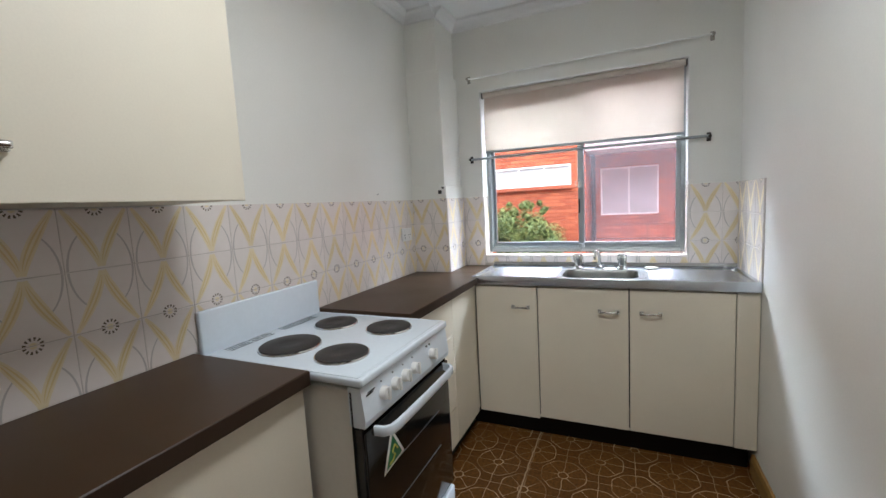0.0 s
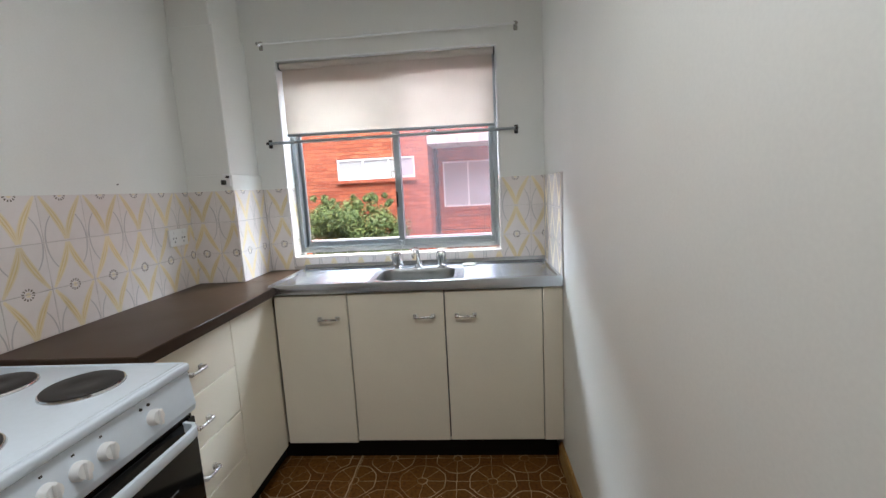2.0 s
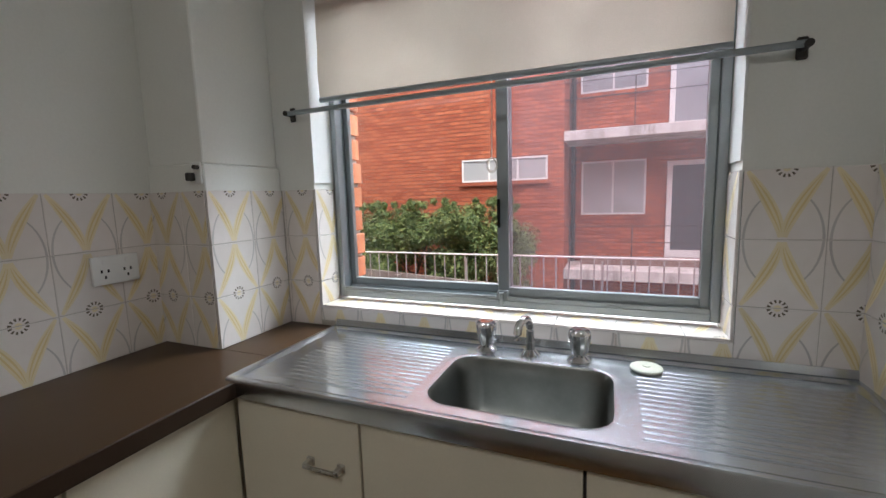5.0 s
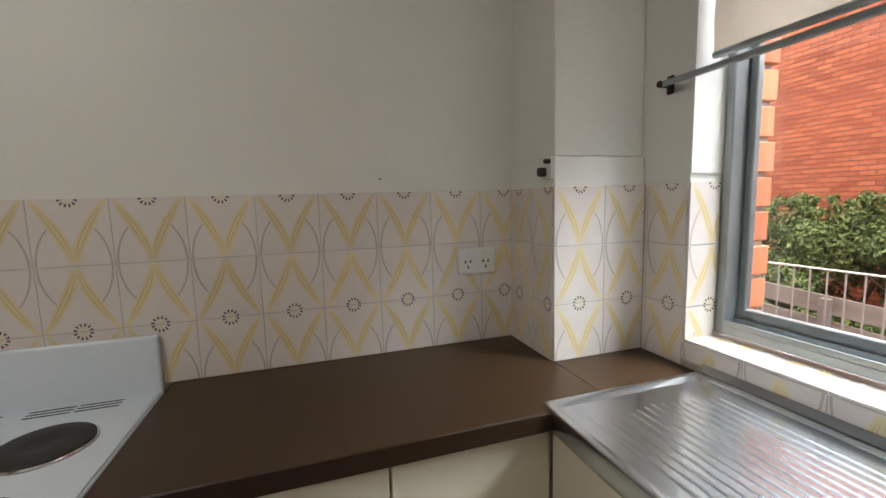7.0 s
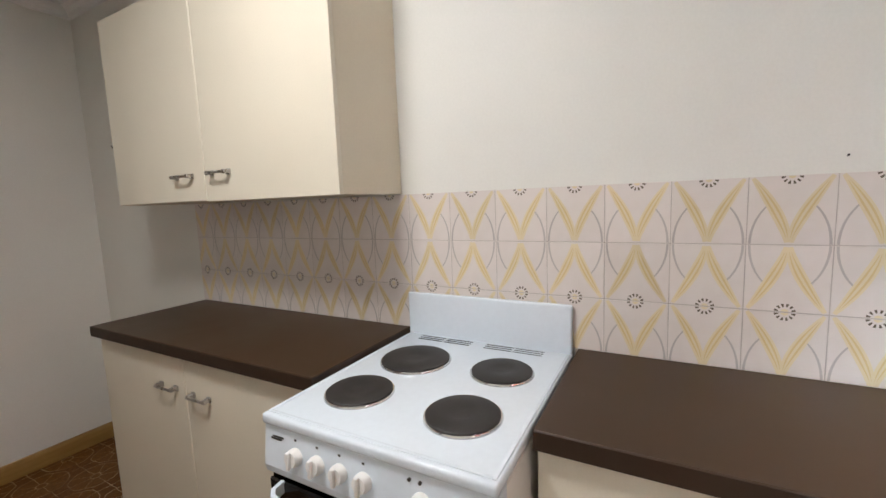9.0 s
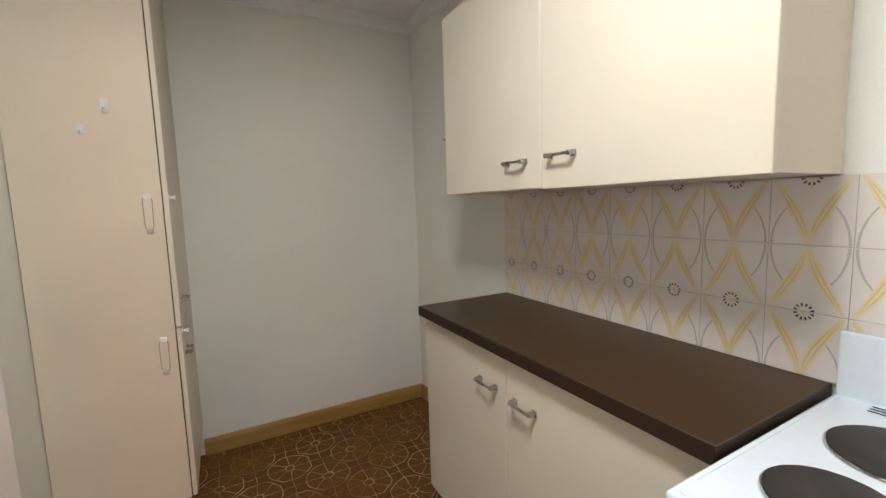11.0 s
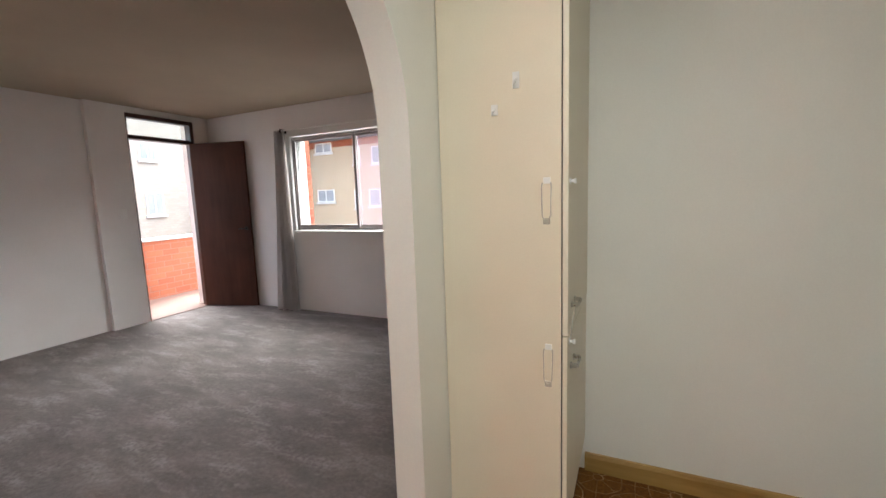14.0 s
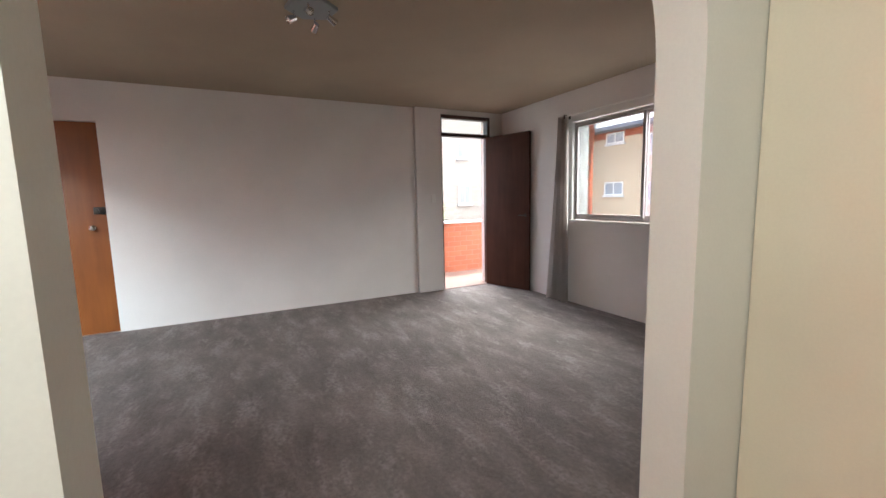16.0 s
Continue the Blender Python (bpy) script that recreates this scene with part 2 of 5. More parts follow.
def carpet():
    m, n, l, b = shader("grey_carpet", 0.72)
    p = place(n)
    b.inputs["Specular IOR Level"].default_value = 0.3
    mp = n.new("ShaderNodeMapping")
    mp.inputs["Rotation"].default_value = (0, 0, radians(-25))
    mp.inputs["Scale"].default_value = (1.0, 2.2, 1.0)
    l.new(p, mp.inputs[0])
    sweep = noise_tex(n, l, 1.7, 8.0, mp.outputs[0], 0.70)
    mid = noise_tex(n, l, 1.1, 3.0, p)
    pile = noise_tex(n, l, 260.0, 3.0, p)
    tuft = noise_tex(n, l, 45.0, 4.0, p)
    base = ramp(n, l, sweep, [(0.36, (0.200, 0.170, 0.158)), (0.50, (0.280, 0.238, 0.223)), (0.64, (0.395, 0.343, 0.322))])
    base = mixc(n, l, 0.35, base, ramp(n, l, mid, [(0.35, (0.155, 0.128, 0.118)), (0.65, (0.245, 0.214, 0.202))]))
    base = mixc(n, l, 0.5, base, ramp(n, l, tuft, [(0.3, (0.5, 0.5, 0.5)), (0.7, (1.0, 1.0, 1.0))]), 'MULTIPLY')
    base = mixc(n, l, 0.4, base, ramp(n, l, pile, [(0.3, (0.45, 0.45, 0.45)), (0.7, (1.0, 1.0, 1.0))]), 'MULTIPLY')
    mp2 = n.new("ShaderNodeMapping")
    mp2.inputs["Rotation"].default_value = (0, 0, radians(40))
    mp2.inputs["Scale"].default_value = (1.0, 2.8, 1.0)
    l.new(p, mp2.inputs[0])
    scuff = ramp(n, l, noise_tex(n, l, 2.6, 7.0, mp2.outputs[0], 0.66), [(0.50, (0, 0, 0)), (0.68, (0.44, 0.44, 0.44))])
    scuff = calc(n, l, 'MULTIPLY', scuff, ramp(n, l, tuft, [(0.35, (0.2, 0.2, 0.2)), (0.6, (1, 1, 1))]))
    base = mixc(n, l, scuff, base, (0.52, 0.475, 0.455))
    l.new(base, b.inputs["Base Color"])
    bump(n, l, b, calc(n, l, 'ADD', tuft, pile), 0.9, 0.008)
    return m


def brickwork(name, tones, mortar, length=0.24, height=0.086, gap=0.012):
    """A far brick face, as a pattern with relief; the mapping takes x or y as the run."""
    m, n, l, b = shader(name, 0.85)
    p = place(n)
    sep = n.new("ShaderNodeSeparateXYZ")
    l.new(p, sep.inputs[0])
    com = n.new("ShaderNodeCombineXYZ")
    l.new(calc(n, l, 'ADD', sep.outputs[0], sep.outputs[1]), com.inputs[0])
    l.new(sep.outputs[2], com.inputs[1])
    t = n.new("ShaderNodeTexBrick")
    t.inputs["Scale"].default_value = 1.0
    t.inputs["Mortar Size"].default_value = gap / 2
    t.inputs["Mortar Smooth"].default_value = 0.2
    t.inputs["Brick Width"].default_value = length
    t.inputs["Row Height"].default_value = height
    t.inputs["Bias"].default_value = 0.0
    t.inputs["Color1"].default_value = (*tones[0], 1)
    t.inputs["Color2"].default_value = (*tones[1], 1)
    t.inputs["Mortar"].default_value = (*mortar, 1)
    l.new(com.outputs[0], t.inputs["Vector"])
    big = noise_tex(n, l, 0.8, 4.0, p)
    fine = noise_tex(n, l, 30.0, 4.0, p)
    base = mixc(n, l, ramp(n, l, big, [(0.35, (0, 0, 0)), (0.7, (0.5, 0.5, 0.5))]), t.outputs[0], tones[2])
    base = mixc(n, l, 0.3, base, ramp(n, l, fine, [(0.3, (0.6, 0.6, 0.6)), (0.7, (1, 1, 1))]), 'MULTIPLY')
    l.new(base, b.inputs["Base Color"])
    bump(n, l, b, calc(n, l, 'SUBTRACT', calc(n, l, 'MULTIPLY', fine, 0.3), t.outputs[1]), 0.6, 0.012)
    return m


def stained(name, col, dirt):
    """Weathered paint with upright dirt runs and blotches."""
    m, n, l, b = shader(name, 0.75)
    p = place(n)
    mp = n.new("ShaderNodeMapping")
    mp.inputs["Scale"].default_value = (3.2, 3.2, 0.9)
    l.new(p, mp.inputs[0])
    s = noise_tex(n, l, 1.0, 6.0, mp.outputs[0], 0.7)
    f = noise_tex(n, l, 30.0, 4.0, p)
    k = calc(n, l, 'MULTIPLY', ramp(n, l, s, [(0.46, (0, 0, 0)), (0.66, (0.85, 0.85, 0.85))]), ramp(n, l, f, [(0.3, (0.6, 0.6, 0.6)), (0.6, (1, 1, 1))]))
    l.new(mixc(n, l, k, col, dirt), b.inputs["Base Color"])
    bump(n, l, b, f, 0.3, 0.004)
    return m


def glass(name, haze=0.0, tint=(0.96, 0.98, 0.97), dust=(0.75, 0.70, 0.70)):
    """A thin pane: clear, with a weak mirror image and, where dusty, some haze."""
    m = bpy.data.materials.new(name)
    m.use_nodes = True
    n, l = m.node_tree.nodes, m.node_tree.links
    n.remove(n["Principled BSDF"])
    out = n["Material Output"]
    tr = n.new("ShaderNodeBsdfTransparent")
    tr.inputs[0].default_value = (*tint, 1)
    gl = n.new("ShaderNodeBsdfGlossy")
    gl.inputs["Roughness"].default_value = 0.02
    fr = n.new("ShaderNodeFresnel")
    fr.inputs[0].default_value = 1.45
    mx = n.new("ShaderNodeMixShader")
    l.new(calc(n, l, 'MULTIPLY', fr.outputs[0], 0.9), mx.inputs[0])
    l.new(tr.outputs[0], mx.inputs[1])
    l.new(gl.outputs[0], mx.inputs[2])
    last = mx
    if haze:
        p = place(n)
        tl = n.new("ShaderNodeBsdfTranslucent")
        tl.inputs[0].default_value = (*dust, 1)
        m2 = n.new("ShaderNodeMixShader")
        s = noise_tex(n, l, 5.0, 5.0, p)
        l.new(calc(n, l, 'MULTIPLY', calc(n, l, 'ADD', s, 0.5), haze), m2.inputs[0])
        l.new(mx.outputs[0], m2.inputs[1])
        l.new(tl.outputs[0], m2.inputs[2])
        last = m2
    l.new(last.outputs[0], out.inputs[0])
    return m


def fabric(name, col, through=0.4, weave=500.0):
    m = bpy.data.materials.new(name)
    m.use_nodes = True
    n, l = m.node_tree.nodes, m.node_tree.links
    b = n["Principled BSDF"]
    b.inputs["Roughness"].default_value = 0.9
    p = place(n)
    s = noise_tex(n, l, 3.0, 4.0, p)
    w = noise_tex(n, l, weave, 2.0, p)
    c = ramp(n, l, s, [(0.3, tuple(v * 0.9 for v in col)), (0.7, col)])
    c = mixc(n, l, 0.2, c, ramp(n, l, w, [(0.35, (0.7, 0.7, 0.7)), (0.65, (1, 1, 1))]), 'MULTIPLY')
    l.new(c, b.inputs["Base Color"])
    bump(n, l, b, w, 0.15, 0.001)
    t = n.new("ShaderNodeBsdfTranslucent")
    l.new(c, t.inputs[0])
    mx = n.new("ShaderNodeMixShader")
    mx.inputs[0].default_value = through
    l.new(b.outputs[0], mx.inputs[1])
    l.new(t.outputs[0], mx.inputs[2])
    l.new(mx.outputs[0], n["Material Output"].inputs[0])
    return m


def leafy(name, lo, hi):
    m, n, l, b = shader(name, 0.5)
    g = n.new("ShaderNodeNewGeometry")
    l.new(ramp(n, l, g.outputs["Random Per Island"], [(0.0, lo), (0.75, hi), (1.0, (hi[0] * 1.7, hi[1] * 1.45, hi[2] * 1.3))]), b.inputs["Base Color"])
    return m


def random_brick(name, lo, hi):
    m, n, l, b = shader(name, 0.85)
    o = n.new("ShaderNodeObjectInfo")
    p = place(n)
    f = noise_tex(n, l, 60.0, 4.0, p)
    c = ramp(n, l, o.outputs["Random"], [(0.0, lo), (1.0, hi)])
    l.new(mixc(n, l, 0.35, c, ramp(n, l, f, [(0.3, (0.55, 0.55, 0.55)), (0.7, (1, 1, 1))]), 'MULTIPLY'), b.inputs["Base Color"])
    bump(n, l, b, f, 0.4, 0.004)
    return m


def tile_glaze(name, col, var=0.06, rough=0.22):
    """Glazed tile, each one a little different in tone."""
    m, n, l, b = shader(name, rough)
    o = n.new("ShaderNodeObjectInfo")
    p = place(n)
    s = noise_tex(n, l, 14.0, 4.0, p)
    c = ramp(n, l, o.outputs["Random"], [(0.0, tuple(v * (1 - var) for v in col)), (1.0, col)])
    c = mixc(n, l, 0.5, c, ramp(n, l, s, [(0.3, (0.88, 0.86, 0.82)), (0.7, (1, 1, 1))]), 'MULTIPLY')
    l.new(c, b.inputs["Base Color"])
    bump(n, l, b, s, 0.05, 0.002)
    return m


RAIL_GREY = plain("weathered_rail_paint", (0.33, 0.30, 0.29), 0.6, var=0.2, scale=8)
STEEL = steel()
# sink steel again, darkened to paint in the shade inside the bowl
SHADED_STEEL = plain("shaded_bowl_steel", (0.25, 0.25, 0.235), 0.34, 1.0, var=0.22, scale=9.0, grain=120, relief=0.03)
VINYL = floor_vinyl()
CARPET = carpet()
SKIRT_WOOD = wood("varnished_pine", (0.24, 0.135, 0.035), (0.42, 0.26, 0.085), 0.4, "x")
DOOR_DARK = wood("dark_stained_door", (0.046, 0.016, 0.009), (0.090, 0.033, 0.018), 0.62, "z", 1.5)
DOOR_DARK.node_tree.nodes["Principled BSDF"].inputs["Specular IOR Level"].default_value = 0.2
DOOR_ORANGE = wood("orange_varnished_door", (0.17, 0.048, 0.009), (0.27, 0.086, 0.016), 0.35, "z", 1.2)
FRAME_DARK = wood("dark_door_frame", (0.045, 0.018, 0.012), (0.08, 0.034, 0.022), 0.4, "z", 2.0)
GREY_TIMBER = wood("weathered_timber", (0.20, 0.17, 0.15), (0.36, 0.32, 0.29), 0.85, "x", 1.0)
RED_BRICK = brickwork("orange_red_brick", ((0.33, 0.071, 0.030), (0.60, 0.168, 0.074), (0.37, 0.083, 0.042)), (0.12, 0.045, 0.032), 0.24, 0.086, 0.018)
CREAM_BRICK = brickwork("cream_brick", ((0.42, 0.36, 0.29), (0.47, 0.41, 0.34), (0.40, 0.34, 0.27)), (0.38, 0.34, 0.30))
WARM_BRICK = brickwork("warm_cream_brick", ((0.54, 0.41, 0.27), (0.60, 0.47, 0.32), (0.50, 0.37, 0.24)), (0.50, 0.43, 0.34))
PARAPET_BRICK = brickwork("parapet_brick", ((0.30, 0.078, 0.036), (0.40, 0.115, 0.052), (0.32, 0.09, 0.042)), (0.28, 0.15, 0.11))
REVEAL_BRICK = random_brick("reveal_brick", (0.44, 0.13, 0.055), (0.62, 0.22, 0.10))
# reveal brick again, darkened to offset the strong lamp outside the window
DARK_BRICK = random_brick("darkened_reveal_brick", (0.22, 0.045, 0.018), (0.36, 0.085, 0.036))
MORTAR = plain("mortar", (0.40, 0.33, 0.28), 0.95, var=0.2, scale=20)
CONCRETE = plain("painted_concrete", (0.66, 0.65, 0.63), 0.8, var=0.22, scale=2.0, grain=30, relief=0.3)
BALCONY_TILE = plain("balcony_tile", (0.22, 0.14, 0.115), 0.7, var=0.15, scale=3, grain=25, relief=0.2)
STAINED_WHITE = stained("stained_white_paint", (0.64, 0.61, 0.58), (0.20, 0.17, 0.16))
GROUND = plain("paving", (0.20, 0.19, 0.18), 0.9, var=0.3, scale=0.7, grain=20, relief=0.3)
ROOF_TILE = plain("grey_roof_tile", (0.15, 0.15, 0.17), 0.8, var=0.2, scale=2, grain=20, relief=0.4)
GLASS = glass("window_glass")
GLASS_DUSTY = glass("dusty_window_glass", 0.030, (0.84, 0.79, 0.82), (0.70, 0.60, 0.63))
FAR_GLASS = plain("far_window_pane", (0.35, 0.36, 0.38), 0.12, var=0.3, scale=0.9, relief=0.0)
FAR_CURTAIN = plain("far_window_curtain", (0.42, 0.42, 0.42), 0.5, var=0.15, scale=2.5, relief=0.0)
FAR_DARK = plain("far_dark_screen", (0.07, 0.07, 0.075), 0.5, var=0.2)
BLIND = fabric("cream_blind_cloth", (0.66, 0.59, 0.515), 0.22)
CURTAIN = fabric("taupe_curtain_cloth", (0.64, 0.59, 0.56), 0.25)
CURTAIN_DARK = fabric("brown_curtain_cloth", (0.22, 0.165, 0.15), 0.15)
LEAF = leafy("hedge_leaf", (0.045, 0.085, 0.020), (0.15, 0.21, 0.06))
BARK = plain("bark", (0.10, 0.075, 0.05), 0.9, var=0.3, scale=20)
TILE = tile_glaze("cream_glazed_tile", (0.80, 0.735, 0.695))
TILE_YELLOW = tile_glaze("yellow_tile_print", (0.80, 0.685, 0.45), 0.14, 0.28)
TILE_AMBER = tile_glaze("amber_tile_print", (0.73, 0.57, 0.29), 0.14, 0.28)
TILE_GREY = tile_glaze("grey_tile_print", (0.53, 0.49, 0.46), 0.15, 0.28)
TILE_DARK = tile_glaze("brown_tile_print", (0.13, 0.10, 0.065), 0.15, 0.3)
STICKER_GREEN = plain("green_label", (0.02, 0.17, 0.06), 0.35, var=0.05)
STICKER_WHITE = plain("white_label", (0.75, 0.75, 0.72), 0.4, var=0.05)
STICKER_YELLOW = plain("yellow_label", (0.55, 0.55, 0.10), 0.4, var=0.05)
PLUG = plain("cream_rubber", (0.42, 0.41, 0.33), 0.5, var=0.12, scale=25)


# ---- building helpers ----
def bx(bm, x0, x1, y0, y1, z0, z1, bevel=0.0, seg=1):
    """A box between the given limits, with rounded edges if asked."""
    m = Matrix.Translation(((x0 + x1) / 2, (y0 + y1) / 2, (z0 + z1) / 2)) @ Matrix.Diagonal((x1 - x0, y1 - y0, z1 - z0, 1))
    r = bmesh.ops.create_cube(bm, size=1.0, matrix=m)
    if bevel:
        edges = list({e for v in r["verts"] for e in v.link_edges})
        bmesh.ops.bevel(bm, geom=edges, offset=bevel, segments=seg, affect='EDGES', profile=0.5)
    return bm


def rod(bm, a, b, r, n=12, r2=None):
    """A round bar from a to b."""
    a, b = Vector(a), Vector(b)
    d = b - a
    m = Matrix.Translation((a + b) / 2) @ d.to_track_quat("Z", "Y").to_matrix().to_4x4()
    bmesh.ops.create_cone(bm, cap_ends=True, segments=n, radius1=r, radius2=r if r2 is None else r2, depth=d.length, matrix=m)
    return bm


def tube(bm, pts, r, n=8):
    """A bent round bar along pts."""
    rings = []
    pts = [Vector(p) for p in pts]
    for k, p in enumerate(pts):
        d = (pts[min(k + 1, len(pts) - 1)] - pts[max(k - 1, 0)]).normalized()
        q = d.to_track_quat("Z", "Y")
        rings.append([bm.verts.new(p + q @ Vector((r * math.cos(2 * math.pi * j / n), r * math.sin(2 * math.pi * j / n), 0))) for j in range(n)])
    for a, b in zip(rings, rings[1:]):
        for j in range(n):
            bm.faces.new((a[j], a[(j + 1) % n], b[(j + 1) % n], b[j]))
    bm.faces.new(rings[0][::-1])
    bm.faces.new(rings[-1])
    return bm


def lathe(bm, profile, centre, n=24, m=None):
    """A turned shape: profile of (radius, height) about a vertical axis."""
    m = m or Matrix.Identity(4)
    c = Vector(centre)
    rings = []
    for r, h in profile:
        rings.append([bm.verts.new(c + m @ Vector((r * math.cos(2 * math.pi * j / n), r * math.sin(2 * math.pi * j / n), h))) for j in range(n)])
    for a, b in zip(rings, rings[1:]):
        for j in range(n):
            bm.faces.new((a[j], a[(j + 1) % n], b[(j + 1) % n], b[j]))
    bm.faces.new(rings[0][::-1])
    bm.faces.new(rings[-1])
    return bm


def prism(bm, poly, axis, a, b):
    """A straight moulding: poly in the two other axes, from a to b along axis."""
    def at(u, v, w):
        return {"x": (w, u, v), "y": (u, w, v), "z": (u, v, w)}[axis]
    va = [bm.verts.new(at(u, v, a)) for u, v in poly]
    vb = [bm.verts.new(at(u, v, b)) for u, v in poly]
    k = len(poly)
    for j in range(k):
        bm.faces.new((va[j], va[(j + 1) % k], vb[(j + 1) % k], vb[j]))
    bm.faces.new(va[::-1])
    bm.faces.new(vb)
    return bm


def finish(name, bm, material, smooth=False):
    bmesh.ops.recalc_face_normals(bm, faces=bm.faces[:])
    me = bpy.data.meshes.new(name)
    bm.to_mesh(me)
    bm.free()
    for mt in (material if isinstance(material, (list, tuple)) else (material,)):
        me.materials.append(mt)
    if smooth:
        for p in me.polygons:
            p.use_smooth = True
        me.set_sharp_from_angle(angle=radians(40))
    return new(name, me)


def part(name, bm, material, parent, label="", smooth=False):
    """One mesh under a thing or under a part."""
    ob = finish(name, bm, material, smooth)
    ob.parent = parent
    ob.matrix_parent_inverse = Matrix.Translation(-parent.location) if parent.type == 'EMPTY' else Matrix.Identity(4)
    return tagged(ob, label)


def thing(name, loc, label, category, group="", kind=""):
    ob = new(name)
    ob.empty_display_size = 0.05
    ob.location = loc
    return tagged(ob, label, category, group, kind)


def solid(name, bm, material, label, category, kind="", group="", smooth=False):
    return tagged(finish(name, bm, material, smooth), label, category, group, kind)


def B():
    return bmesh.new()


def wall_of(name, boxes, material, label):
    """A wall with openings, from butted lengths: the first carries the others."""
    wall = solid(name, bx(B(), *boxes[0]), material, label, "wall", "structure")
    for b in boxes[1:]:
        part("wall_section", bx(B(), *b), material, wall)
    return wall


# ---- the plan ----
XR, XL = 1.744, 1.856          # kitchen face and living face of the wall between
YW, YB = -0.335, -4.22         # window wall and back wall of the kitchen
H = 2.44
XF, YS = 6.215, -6.04          # living room: balcony wall and window wall
YN = -0.20
WT = 0.26                      # outer wall thickness
WX0, WX1, WZ0, WZ1 = 0.368, 1.516, 0.956, 2.008

# floors and ceilings
solid("floor_kitchen", bx(B(), -0.1, 1.80, YB - 0.05, YW + 0.05, -0.12, 0.0), VINYL, "brown patterned vinyl floor with pale octagon lines", "floor", "structure")
solid("floor_living", bx(B(), 1.80, XF + 0.06, YS - 0.05, YN + 0.05, -0.12, 0.004), CARPET, "worn grey-brown cut pile carpet with lighter scuffs", "floor", "structure")
solid("ceiling_kitchen", bx(B(), -0.1, 1.80, YB - 0.05, YW + 0.05, H, H + 0.15), CEILING, "white painted plaster kitchen ceiling", "ceiling", "structure")
solid("ceiling_living", bx(B(), 1.80, XF + 0.3, YS - 0.2, YN + 0.2, H, H + 0.15), CEILING_LIVING, "off-white living room ceiling, its dim light painted in as brown", "ceiling", "structure")

# kitchen walls
wall_west = solid("wall_west", bx(B(), -0.12, 0.0, YB - 0.1, YW + WT, -0.1, H + 0.1), WALL, "white painted kitchen wall, tiled above the counter", "wall", "structure")
wall_north = wall_of("wall_north", [
    (WX0, WX1, YW, YW + 0.17, -0.1, WZ0),
    (0.0, WX0, YW, YW + 0.17, -0.1, H + 0.1),
    (WX1, XR, YW, YW + 0.17, -0.1, H + 0.1),
    (WX0, WX1, YW, YW + 0.17, WZ1, H + 0.1),
], WALL, "white painted wall round the kitchen window")
solid("wall_back", bx(B(), 0.0, XR, YB - 0.1, YB, -0.1, H + 0.1), WALL, "plain pale kitchen end wall above timber skirting", "wall", "structure")

# wall between kitchen and living room, with the arched opening
AY0, AY1, AZ = -3.39, -2.352, 1.54
bm = B()
bx(bm, XR, XL, AY1, YW + WT, -0.1, H + 0.1)
bx(bm, XR, XL, YS - WT, AY0, -0.1, H + 0.1)
AC, AR = (AY0 + AY1) / 2, (AY1 - AY0) / 2
NA = 110
for k in range(NA):
    a0, a1 = math.pi * k / NA, math.pi * (k + 1) / NA
    ys = [AC + AR * math.cos(a0), AC + AR * math.cos(a1)]
    zs = [AZ + AR * math.sin(a0), AZ + AR * math.sin(a1)]
    prism(bm, [(ys[0], zs[0]), (ys[1], zs[1]), (ys[1], H + 0.1), (ys[0], H + 0.1)], "x", XR, XL)
bmesh.ops.remove_doubles(bm, verts=bm.verts[:], dist=0.0005)
wall_arch = solid("wall_arch", bm, WALL, "white wall with a round arched opening to the living room", "wall", "structure")

# the boxed pier beside the window, in three slightly stepped lengths
PX, PY = 0.230, -0.614
bm = B()
bx(bm, 0.0, PX, PY, YW, 0.862, 1.422, 0.003)
pier = solid("wall_pier", bm, WALL, "boxed white wall pier beside the kitchen window", "wall", "structure")
part("middle_section", bx(B(), 0.0, PX - 0.010, PY + 0.008, YW, 1.422, 2.095, 0.003), WALL, pier)
part("upper_section", bx(B(), 0.0, PX - 0.026, PY + 0.016, YW, 2.095, H, 0.003), WALL, pier)

# coved cornice
cove = [(0, 0), (0.055, 0), (0.05, -0.012), (0.032, -0.022), (0.018, -0.036), (0.010, -0.055), (0, -0.060)]
bm = B()
prism(bm, [(YW - u, H + v) for u, v in cove], "x", PX - 0.026, XR)
prism(bm, [(YB + u, H + v) for u, v in cove], "x", 0.0, XR)
solid("trim_cornice_end_walls", bm, CEILING, "white coved plaster cornice", "cornice", "structure")
bm = B()
prism(bm, [(u, H + v) for u, v in cove], "y", YB, PY + 0.016)
prism(bm, [(XR - u, H + v) for u, v in cove], "y", YB, YW)
prism(bm, [(PY + 0.016 - u, H + v) for u, v in cove], "x", 0.0, PX - 0.026)
prism(bm, [(PX - 0.026 + u, H + v) for u, v in cove], "y", PY + 0.016, YW)
solid("trim_cornice_side_walls", bm, CEILING, "white coved plaster cornice", "cornice", "structure")

# skirting boards
sk = [(0, 0), (0.016, 0), (0.016, 0.070), (0.010, 0.087), (0, 0.089)]
solid("baseboard_back", prism(B(), [(YB + u, v) for u, v in sk], "x", 0.0, 1.31), SKIRT_WOOD, "varnished yellow-brown timber skirting board", "skirting", "structure")
solid("baseboard_west", prism(B(), [(u, v) for u, v in sk], "y", YB + 0.016, -3.24), SKIRT_WOOD, "varnished yellow-brown timber skirting board", "skirting", "structure")
solid("baseboard_east", prism(B(), [(XR - u, v) for u, v in sk], "y", AY1, -0.70), SKIRT_WOOD, "varnished yellow-brown timber skirting board", "skirting", "structure")

